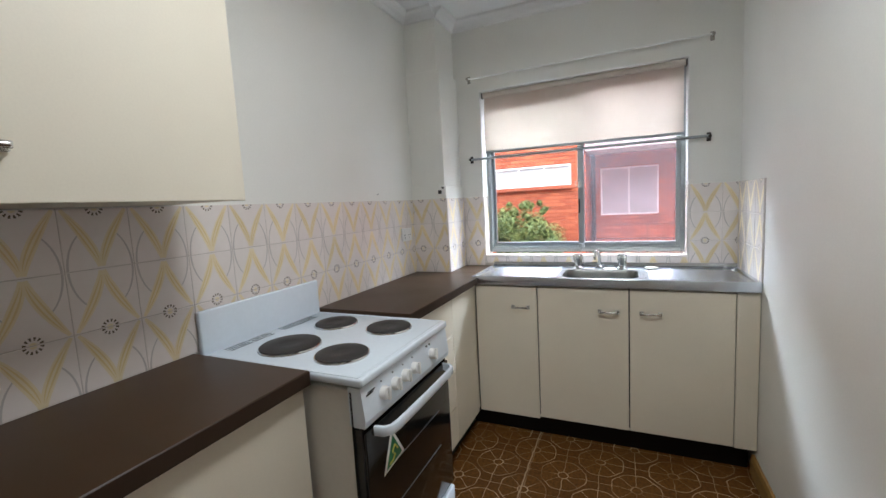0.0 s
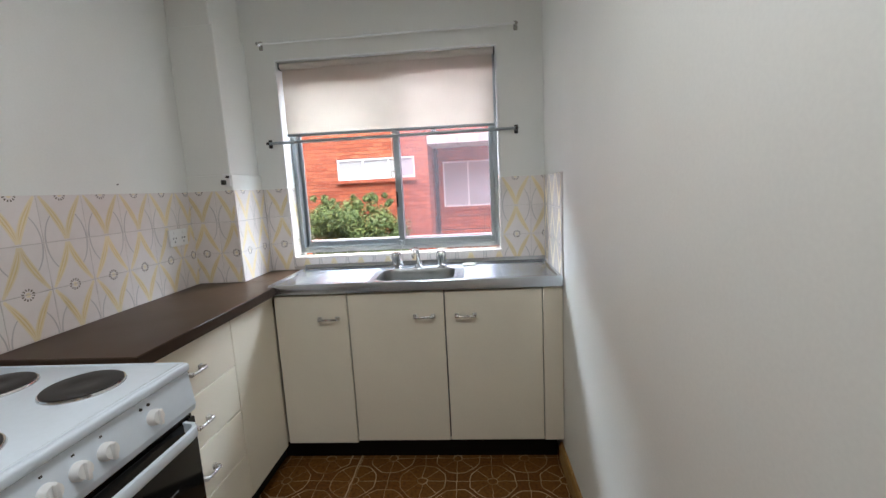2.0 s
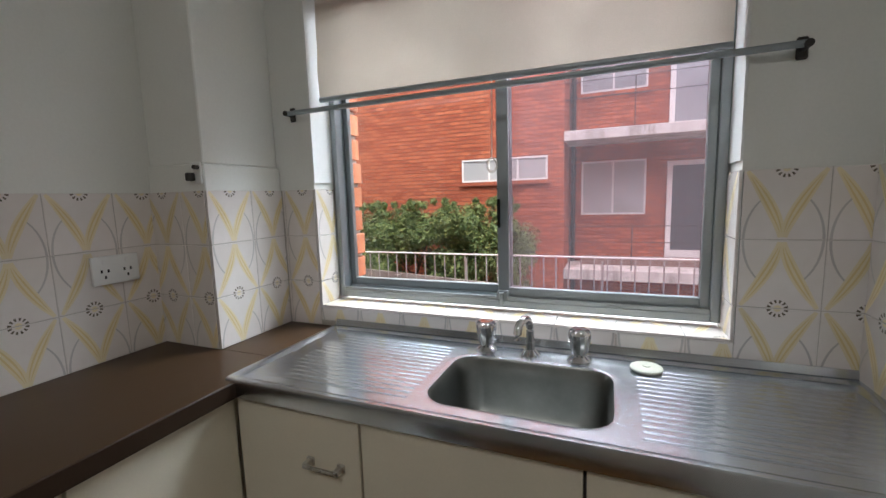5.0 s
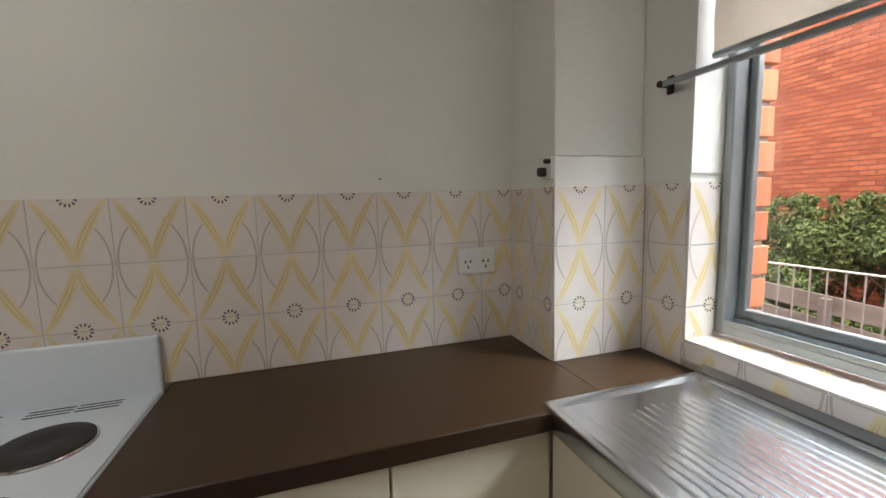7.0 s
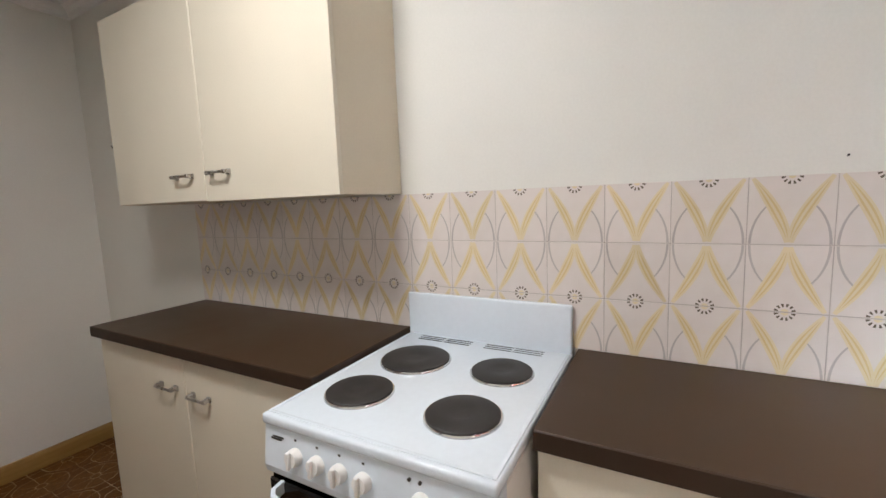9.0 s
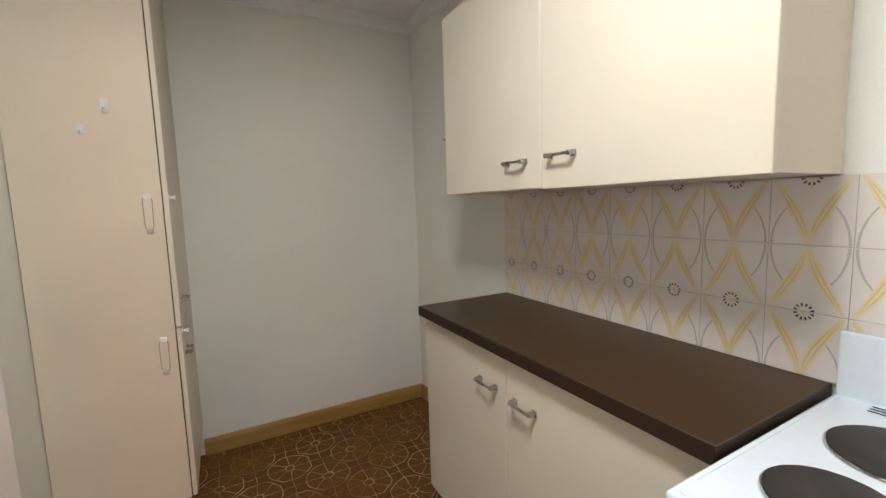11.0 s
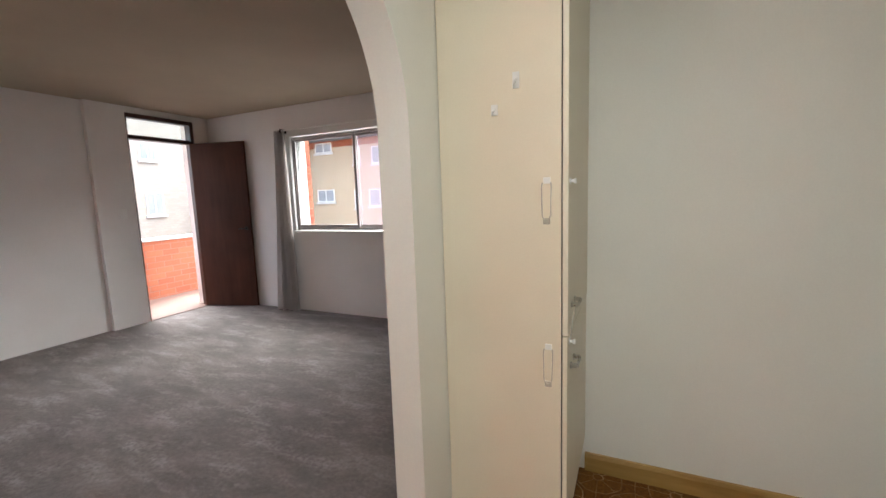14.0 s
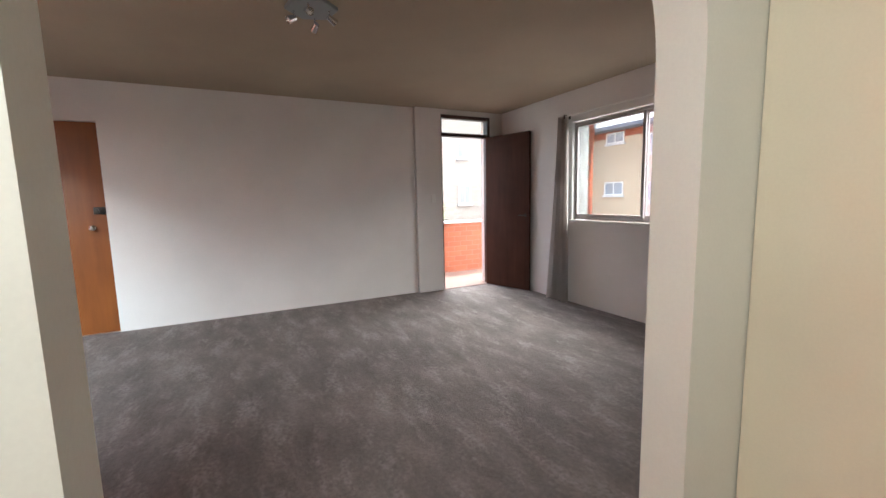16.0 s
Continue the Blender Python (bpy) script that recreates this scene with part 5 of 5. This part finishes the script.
def far_window(parent, x0, x1, z0, z1, yp, out, panes=2, glass_mat=None, frame_mat=None, along="x", sill=True):
    """A window set in a far facade; out is the way it faces along the other axis."""
    glass_mat = glass_mat or FAR_CURTAIN
    frame_mat = frame_mat or WHITE_PAINT

    def b2(bm, a0, a1, d0, d1, c0, c1):
        p, q = sorted((yp + out * d0, yp + out * d1))
        if along == "x":
            bx(bm, a0, a1, p, q, c0, c1)
        else:
            bx(bm, p, q, a0, a1, c0, c1)
    bm = B()
    w = 0.038
    b2(bm, x0, x0 + w, -0.02, 0.035, z0, z1)
    b2(bm, x1 - w, x1, -0.02, 0.035, z0, z1)
    b2(bm, x0 + w, x1 - w, -0.02, 0.035, z0, z0 + w)
    b2(bm, x0 + w, x1 - w, -0.02, 0.035, z1 - w, z1)
    for k in range(1, panes):
        c = x0 + (x1 - x0) * k / panes
        b2(bm, c - w / 2, c + w / 2, -0.02, 0.030, z0 + w, z1 - w)
    win = part("window", bm, frame_mat, parent)
    for k in range(panes):
        a, c = x0 + (x1 - x0) * k / panes, x0 + (x1 - x0) * (k + 1) / panes
        bm = B()
        b2(bm, a + 0.02, c - 0.02, 0.002, 0.012, z0 + 0.02, z1 - 0.02)
        part("pane", bm, glass_mat, win)
    if sill:
        bm = B()
        b2(bm, x0 - 0.06, x1 + 0.06, -0.02, 0.07, z0 - 0.09, z0 - 0.01)
        part("sill", bm, RED_BRICK if frame_mat is WHITE_PAINT and along == "x" and out < 0 else CONCRETE, win)
    return win


YA, YR, XC = 7.6, 8.75, 0.09   # front wall, recessed wall and the corner between
t = thing("brick_flats", (2.0, 9.0, GZ), "orange-red brick block of flats with white-edged balconies", "building")
bm = B()
bx(bm, -16.0, XC, YA, 14.0, GZ, 8.2)
bx(bm, XC, 7.0, YR, 14.0, GZ, 8.2)
bx(bm, 6.2, 14.0, YA, 14.0, GZ, 8.2)
part("wall", bm, RED_BRICK, t)
part("roof", bx(B(), -16.5, 14.5, YA - 0.5, 14.4, 8.2, 8.5), ROOF_TILE, t)
for z0, z1 in ((2.38, 2.58), (-0.50, -0.28), (5.2, 5.4)):
    part("balcony_slab", bx(B(), XC + 0.002, 6.2, YA - 0.06, YR, z0, z1, 0.01), STAINED_WHITE, t, "white painted balcony slab with grey stains")
far_window(t, -2.155, -0.245, 1.63, 2.13, YA, -1, 3)
far_window(t, -9.2, -7.2, 1.63, 2.13, YA, -1, 3)
far_window(t, -2.16, -0.24, 4.54, 5.04, YA, -1, 3)
far_window(t, 0.365, 1.715, 0.81, 2.02, YR, -1, 2)
far_window(t, 0.335, 1.70, 3.53, 4.75, YR, -1, 2, FAR_GLASS)
for z, m in ((-0.14, FAR_DARK), (2.585, FAR_GLASS)):
    bm = B()
    bx(bm, 2.12, 2.22, YR - 0.06, YR + 0.02, z, z + 2.08)
    bx(bm, 2.82, 2.92, YR - 0.06, YR + 0.02, z, z + 2.08)
    bx(bm, 2.22, 2.82, YR - 0.06, YR + 0.02, z + 1.98, z + 2.08)
    bx(bm, 2.22, 2.82, YR - 0.06, YR + 0.02, z, z + 0.16)
    d = part("balcony_door", bm, WHITE_PAINT, t, "white framed screen door")
    part("screen", bx(B(), 2.21, 2.83, YR - 0.03, YR - 0.01, z + 0.15, z + 1.99), m, d)
part("balcony_step", bx(B(), XC + 0.3, 6.0, YR - 0.5, YR, -0.316, -0.14, 0.01), BALCONY_TILE, t, "dull pink balcony paving")
part("balcony_paving", bx(B(), XC + 0.02, 6.2, YA - 0.02, YR - 0.5, -0.316, -0.312), BALCONY_TILE, t, "dull pink balcony paving")
bm = B()
rod(bm, (XC + 0.10, YR - 0.07, GZ), (XC + 0.10, YR - 0.07, 8.2), 0.05, 12)
for z in (0.5, 3.4, 6.0):
    rod(bm, (XC + 0.10, YR - 0.07, z), (XC + 0.10, YR - 0.07, z + 0.08), 0.065, 12)
part("downpipe", bm, DARK_METAL, t, "dark downpipe in the corner")
for zb in (-0.32, 2.58):
    bm = B()
    for z in (0.95, 0.62):
        rod(bm, (XC + 0.02, YA, zb + z), (6.2, YA, zb + z), 0.008, 8)
    for k in range(6):
        rod(bm, (XC + 0.12 + 1.2 * k, YA, zb), (XC + 0.12 + 1.2 * k, YA, zb + 0.95), 0.011, 8)
    part("balcony_rail", bm, DARK_METAL, t, "thin metal balcony rail")
bm = B()
bx(bm, 3.02, 3.60, YR - 0.30, YR - 0.02, -0.14, 0.36, 0.02)
part("air_conditioner", bm, WHITE_PAINT, t, "white outdoor air conditioner box")
t.location.x += 0.255

# access gallery with white balustrade outside the kitchen window
YRAIL = 2.2
solid("gallery_slab", bx(B(), -9.0, 7.0, YRAIL - 0.15, YRAIL + 0.15, GZ, -0.22), CONCRETE, "grey concrete retaining edge below the railing", "wall", "structure")
rail = thing("railing", (0, YRAIL, -0.22), "white painted steel picket railing", "railing")
bm = B()
rod(bm, (-6.0, YRAIL, 0.776), (5.0, YRAIL, 0.772), 0.007, 10)
part("top_rail", bm, WHITE_PAINT, rail, "", True)
bm = B()
bx(bm, -6.0, 5.0, YRAIL - 0.012, YRAIL + 0.012, -0.12, -0.09)
part("bottom_rail", bm, RAIL_GREY, rail)
bm = B()
rod(bm, (0, 0, -0.10), (0, 0, 0.768), 0.0062, 8)
picket = part("picket", bm, RAIL_GREY, rail)
picket.matrix_parent_inverse = Matrix.Translation((0, -YRAIL, 0.22))
picket.matrix_basis = pose(-2.4, YRAIL, 0)
for k in range(1, 46):
    o = new("picket", picket.data)
    o.parent = rail
    o.matrix_parent_inverse = picket.matrix_parent_inverse
    o.matrix_basis = pose(-2.4 + 0.104 * k, YRAIL, 0)
bm = B()
for k in range(-5, 5):
    bx(bm, k * 1.2 - 0.011, k * 1.2 + 0.011, YRAIL - 0.011, YRAIL + 0.011, -0.22, 0.74)
part("posts", bm, RAIL_GREY, rail, "square posts")

# sloping timber stair side behind the railing
t = thing("timber_fence", (-1.2, 4.0, GZ), "weathered grey timber plank fence falling along the yard", "fence")
for k in range(4):
    bm = B()
    z = 0.42 - 0.27 * k
    for s in range(1):
        v = [(-7.0, z + 0.10), (0.6, z - 0.36), (0.6, z - 0.55), (-7.0, z - 0.09)]
        prism(bm, v, "y", 4.0 + 0.012 * (k % 2), 4.04 + 0.012 * (k % 2))
    part("plank", bm, GREY_TIMBER, t)
for k in range(4):
    x = -5.2 + 1.75 * k
    part("post", bx(B(), x - 0.05, x + 0.05, 3.93, 3.995, GZ, 0.50 - 0.06 * (x + 7.0), 0.006), GREY_TIMBER, t)


def shrub(name, centre, size, count, label, seed, leaf=0.037):
    """A shrub: forked stems and a crown of many small leaves in uneven clumps."""
    rng = random.Random(seed)
    t = thing(name, (centre[0], centre[1], GZ), label, "shrub")
    cx, cy, cz = centre
    bm = B()
    clumps = []
    for k in range(150):
        p = Vector((rng.uniform(-1, 1) * size[0], rng.uniform(-1, 1) * size[1], rng.uniform(-1, 0.62) * size[2]))
        p.z -= 0.10 * size[2] * (abs(p.x) / size[0]) ** 2
        clumps.append((Vector(centre) + p, rng.uniform(0.20, 0.38)))
    for k in range(60):
        p = Vector((rng.uniform(-1, 1) * size[0], rng.uniform(-1, 1) * size[1], rng.uniform(0.66, 0.90) * size[2]))
        clumps.append((Vector(centre) + p, rng.uniform(0.05, 0.11)))
    for k in range(7):
        bx0 = cx + size[0] * (-0.8 + 1.6 * k / 6)
        e = clumps[k * 4][0]
        tube(bm, [(bx0, cy, GZ), (bx0 * 0.7 + e.x * 0.3, cy + 0.1, (GZ + cz) / 2), tuple(e)], 0.035, 6)
        for j in range(2):
            f = clumps[(k * 4 + 1 + j) % 150][0]
            tube(bm, [(bx0 * 0.7 + e.x * 0.3, cy + 0.1, (GZ + cz) / 2), tuple(f)], 0.018, 5)
    part("stems", bm, BARK, t)
    verts, faces = [], []
    for k in range(count):
        c, r = clumps[rng.randrange(150) if rng.random() < 0.94 else 150 + rng.randrange(60)]
        d = Vector((rng.gauss(0, 1), rng.gauss(0, 1), rng.gauss(0, 1))).normalized()
        p = c + d * r * (rng.random() ** 0.4)
        up = (d + Vector((rng.gauss(0, 0.5), rng.gauss(0, 0.5), 0.5 + rng.gauss(0, 0.4)))).normalized()
        side = up.orthogonal().normalized()
        side.rotate(Matrix.Rotation(rng.uniform(0, 6.28), 3, up))
        front = up.cross(side)
        s = leaf * rng.uniform(0.6, 1.3)
        i = len(verts)
        verts += [p - side * s, p + front * s * 0.42 + up * s * 0.12, p + side * s, p - front * s * 0.42 + up * s * 0.12]
        faces.append((i, i + 1, i + 2, i + 3))
    me = bpy.data.meshes.new("crown")
    me.from_pydata(verts, [], faces)
    me.materials.append(LEAF)
    o = new("crown", me)
    o.parent = t
    o.matrix_parent_inverse = Matrix.Translation(-t.location)
    tagged(o, "dense small green leaves", kind="stuff")
    return t


shrub("shrub", (-2.05, 6.4, 0.12), (1.70, 0.55, 1.25), 95000, "dense green shrub in front of the brick flats", 11)
shrub("shrub", (-5.0, 6.4, 0.12), (1.5, 0.55, 1.25), 40000, "dense green shrub in front of the brick flats", 12)

# south: pale brick flats beyond the living room window
YC = -17.0
t = thing("pale_flats", (12.0, -20.0, GZ), "pale cream brick block of flats with a grey tiled roof", "building")
part("wall", bx(B(), 4.0, 30.0, YC - 8, YC, GZ, 3.62), WARM_BRICK, t)
part("upper_band", bx(B(), 4.0, 30.0, YC - 8, YC + 0.004, 3.62, 3.95), PARAPET_BRICK, t, "orange brick band under the eaves")
bm = B()
prism(bm, [(YC + 0.6, 3.9), (YC + 0.6, 4.05), (YC - 4.0, 5.6), (YC - 8.6, 4.05), (YC - 8.6, 3.9)], "x", 3.4, 30.6)
part("roof", bm, ROOF_TILE, t, "grey tiled roof")
for x0, x1, z0, z1, pn in ((13.49, 14.44, 1.26, 1.80, 2), (12.05, 12.40, 0.97, 1.74, 1), (10.55, 11.65, 1.03, 1.75, 2), (13.5, 14.4, 3.42, 3.84, 2), (12.02, 12.36, 2.83, 3.56, 1), (10.37, 11.42, 2.80, 3.5, 2), (16.2, 17.2, 1.1, 1.8, 2), (16.2, 17.2, 2.9, 3.6, 2), (7.6, 8.7, 1.05, 1.75, 2), (7.6, 8.7, 2.8, 3.5, 2)):
    far_window(t, x0 - 0.35, x1 - 0.35, z0, z1, YC, 1, pn, FAR_GLASS)

# east: balcony and the pale flats beyond
solid("balcony_floor", bx(B(), XF + 0.25, 7.75, -7.6, -3.6, -0.14, -0.02), BALCONY_TILE, "pale pink balcony floor", "floor", "structure")
bm = B()
bx(bm, 7.50, 7.61, -7.6, -3.6, -0.14, 0.83)
bx(bm, XF + 0.25, 7.50, -7.6, -7.49, -0.14, 0.83)
parapet = solid("balcony_parapet", bm, PARAPET_BRICK, "orange brick balcony parapet wall", "wall", "structure")
solid("balcony_coping", bx(B(), 7.46, 7.65, -7.64, -3.6, 0.832, 0.87, 0.005), CONCRETE, "pale parapet coping", "wall", "structure")
solid("balcony_soffit", bx(B(), XF + 0.25, 7.75, -7.6, -3.6, 2.62, 2.78), CONCRETE, "concrete balcony slab of the floor above", "ceiling", "structure")
t = thing("pale_flats", (22.0, -12.0, GZ), "sunlit pale brick block of flats beyond the balcony", "building")
part("wall", bx(B(), 18.0, 26.0, -24.0, -10.6, GZ, 6.5), CREAM_BRICK, t)
part("roof", bx(B(), 17.4, 26.6, -24.6, -10.0, 6.5, 6.9), ROOF_TILE, t)
for y0, y1, z0, z1 in ((-12.55, -11.9, 1.0, 1.86), (-12.45, -11.85, 3.1, 3.75), (-14.3, -13.6, 1.0, 1.86), (-14.3, -13.6, 3.1, 3.75), (-16.6, -15.6, 1.0, 1.86)):
    far_window(t, y0, y1, z0, z1, 18.0, -1, 2, FAR_GLASS, None, "y")
shrub("shrub", (15.0, -8.75, 0.2), (0.5, 0.5, 1.2), 4000, "green tree crown beyond the balcony", 21, 0.09)


# ---- wall tiles, piece by piece ----
TP = 0.1505
TZ = (0.900, 1.0470, 1.1975, 1.3480)
tile_meshes = {}


def tile_mesh(u0, u1, v0, v1, flip):
    """A glazed tile with its printed motif, cut to u0..u1 by v0..v1 of a full tile."""
    key = (round(u0, 3), round(u1, 3), round(v0, 3), round(v1, 3), flip)
    if key in tile_meshes:
        return tile_meshes[key]
    g = 0.0008
    th = 0.0060
    bm = B()
    a0, a1, c0, c1 = u0 * TP + g, u1 * TP - g, v0 * TP + g, v1 * TP - g
    e = 0.0009
    back = [bm.verts.new((x, 0, z)) for x, z in ((a0, c0), (a1, c0), (a1, c1), (a0, c1))]
    mid = [bm.verts.new((x, -th + e, z)) for x, z in ((a0, c0), (a1, c0), (a1, c1), (a0, c1))]
    top = [bm.verts.new((x, -th, z)) for x, z in ((a0 + e, c0 + e), (a1 - e, c0 + e), (a1 - e, c1 - e), (a0 + e, c1 - e))]
    for p, q in ((back, mid), (mid, top)):
        for j in range(4):
            bm.faces.new((p[j], p[(j + 1) % 4], q[(j + 1) % 4], q[j]))
    bm.faces.new(top)
    for f in bm.faces:
        f.material_index = 0
    dec = B()
    s = -1.0 if flip else 1.0

    def quad(pts, mat, lift):
        vs = [dec.verts.new((x * TP, -th - lift, s * z * TP)) for x, z in pts]
        f = dec.faces.new(vs)
        f.material_index = mat

    def stripe(curve, width, mat, lift):
        k = len(curve)
        lft, rgt = [], []
        for i, (x, z) in enumerate(curve):
            x1, z1 = curve[max(i - 1, 0)]
            x2, z2 = curve[min(i + 1, k - 1)]
            d = Vector((x2 - x1, z2 - z1)).normalized()
            w = width(i / (k - 1)) / 2
            lft.append((x - d.y * w, z + d.x * w))
            rgt.append((x + d.y * w, z - d.x * w))
        for i in range(k - 1):
            quad([lft[i], lft[i + 1], rgt[i + 1], rgt[i]], mat, lift)

    for sx in (-1, 1):
        arc = [(sx * 0.462 * math.cos(a), -0.5 + 0.70 * math.sin(a)) for a in [radians(57) * i / 8 for i in range(9)]]
        stripe(arc, lambda q: 0.034 - 0.012 * q, 3, 0.0002)
        blade = [(sx * (0.014 + 0.436 * (i / 13) ** 1.42), -0.465 + 0.940 * i / 13) for i in range(14)]
        lift = 0.0003 if sx < 0 else 0.00034
        stripe(blade, lambda q: 0.030 + 0.118 * math.sin(math.pi * min(1, 0.12 + 0.84 * q)) ** 0.9, 1, lift)
        for off in (-0.033, 0.033):
            stripe([(x + off * math.sin(math.pi * (0.1 + 0.8 * j / 11)), z) for j, (x, z) in enumerate(blade[1:13])], lambda q: 0.022 * math.sin(math.pi * q) + 0.004, 2, lift + 0.0001)
    for i in range(6):
        a = math.pi * (i + 0.5) / 6
        r0, r1, w = 0.080, 0.128, 0.017
        d = Vector((math.cos(a), -math.sin(a)))
        o = Vector((-d.y, d.x)) * w
        c = Vector((0, 0.5))
        quad([tuple(c + d * r0 - o * 0.5), tuple(c + d * r1 - o), tuple(c + d * r1 + o), tuple(c + d * r0 + o * 0.5)], 4, 0.0004)
    quad([(-0.05, 0.5), (-0.035, 0.465), (0.0, 0.450), (0.035, 0.465), (0.05, 0.5)], 1, 0.0004)
    for co, no in (((a0 + e, 0, 0), (-1, 0, 0)), ((a1 - e, 0, 0), (1, 0, 0)), ((0, 0, c0 + e), (0, 0, -1)), ((0, 0, c1 - e), (0, 0, 1))):
        geom = dec.verts[:] + dec.edges[:] + dec.faces[:]
        if geom:
            bmesh.ops.bisect_plane(dec, geom=geom, plane_co=co, plane_no=no, clear_outer=True)
    me_d = bpy.data.meshes.new("tmp")
    bmesh.ops.recalc_face_normals(bm, faces=bm.faces[:])
    for f in dec.faces:
        f.normal_update()
        if f.normal.y > 0:
            f.normal_flip()
    dec.to_mesh(me_d)
    dec.free()
    bm.from_mesh(me_d)
    bpy.data.meshes.remove(me_d)
    me = bpy.data.meshes.new("tile")
    bm.to_mesh(me)
    bm.free()
    for mt in (TILE, TILE_YELLOW, TILE_AMBER, TILE_GREY, TILE_DARK):
        me.materials.append(mt)
    tile_meshes[key] = me
    return me


def tile(parent, m, me):
    o = new("tile", me)
    o.parent = parent
    o.matrix_basis = m
    return o


def tile_run(parent, where, rz, first, lo, hi, rows=3):
    """Rows of tiles along one wall. where(u) gives the wall point at run u; first is a tile centre; lo and hi cut the run."""
    k0 = math.floor((lo - first) / TP - 0.5)
    k1 = math.ceil((hi - first) / TP + 0.5)
    for k in range(k0, k1 + 1):
        c = first + TP * k
        u0, u1 = max(-0.5, (lo - c) / TP), min(0.5, (hi - c) / TP)
        if u1 - u0 < 0.03:
            continue
        for r in range(rows):
            flip = r == 1
            zc = TZ[r + 1] - TP / 2
            v0 = max(-0.5, (TZ[r] - zc) / TP)
            x, y = where(c)
            tile(parent, pose(x, y, zc, 0, 0, rz), tile_mesh(u0, u1, v0, 0.5, flip))


def grout(parent, x0, x1, y0, y1, z0=0.9, z1=1.347):
    part("grout", bx(B(), x0, x1, y0, y1, z0, z1), GROUT, parent)


grout(wall_west, 0.0, 0.0066, -3.249, PY - 0.001)
tile_run(wall_west, lambda u: (0.0015, u), 90, -1.998, -3.25, PY - 0.004)
grout(pier, 0.001, PX + 0.0015, PY - 0.0066, PY)
tile_run(pier, lambda u: (u, PY - 0.0015), 0, 0.062, 0.004, PX + 0.002)
grout(pier, PX, PX + 0.0066, PY - 0.001, YW - 0.004)
tile_run(pier, lambda u: (PX + 0.0015, u), 90, PY + 0.070, PY - 0.007, YW - 0.006)
grout(wall_north, PX + 0.008, WX0 - 0.002, YW - 0.0066, YW)
tile_run(wall_north, lambda u: (u, YW - 0.0015), 0, 0.324, PX + 0.010, WX0)
grout(wall_north, WX1 + 0.002, XR, YW - 0.0066, YW)
tile_run(wall_north, lambda u: (u, YW - 0.0015), 0, 1.592, WX1, XR - 0.001)
grout(wall_arch, XR - 0.0066, XR, -0.756, YW - 0.004)
tile_run(wall_arch, lambda u: (XR - 0.0015, -u), -90, 0.411, 0.342, 0.758)
# strip of tiles below the sill, the tiled sill and the tiled lower reveals
grout(wall_north, WX0 - 0.002, WX1 + 0.002, YW - 0.0066, YW, 0.9, WZ0)
u = WX0
while u < WX1 - 0.01:
    w = min(TP, WX1 - u)
    tile(wall_north, pose(u + TP / 2, YW - 0.0015, WZ0 + 0.006 - TP / 2), tile_mesh(-0.5, -0.5 + w / TP, 0.5 - 0.045 / TP, 0.5, True))
    tile(wall_north, pose(u + TP / 2, YW - 0.006 + TP / 2, WZ0 + 0.006, -90), tile_mesh(-0.5, -0.5 + w / TP, -0.5, 0.5 - 0.053 / TP, True))
    u += TP
for x, rz in ((WX0 + 0.001, 90), (WX1 - 0.001, -90)):
    for r in range(3):
        z = (WZ0 + 0.006, 1.0470, 1.1975, 1.3480)
        zc = z[r + 1] - TP / 2
        v0 = max(-0.5, (z[r] - zc) / TP)
        c = YW - 0.006 + (TP / 2 if rz == 90 else TP / 2)
        cut = (-0.5, 0.5 - 0.055 / TP) if rz == 90 else (-0.5 + 0.055 / TP, 0.5)
        tile(wall_north, pose(x, c, zc, 0, 0, rz), tile_mesh(cut[0], cut[1], v0, 0.5, r == 1))
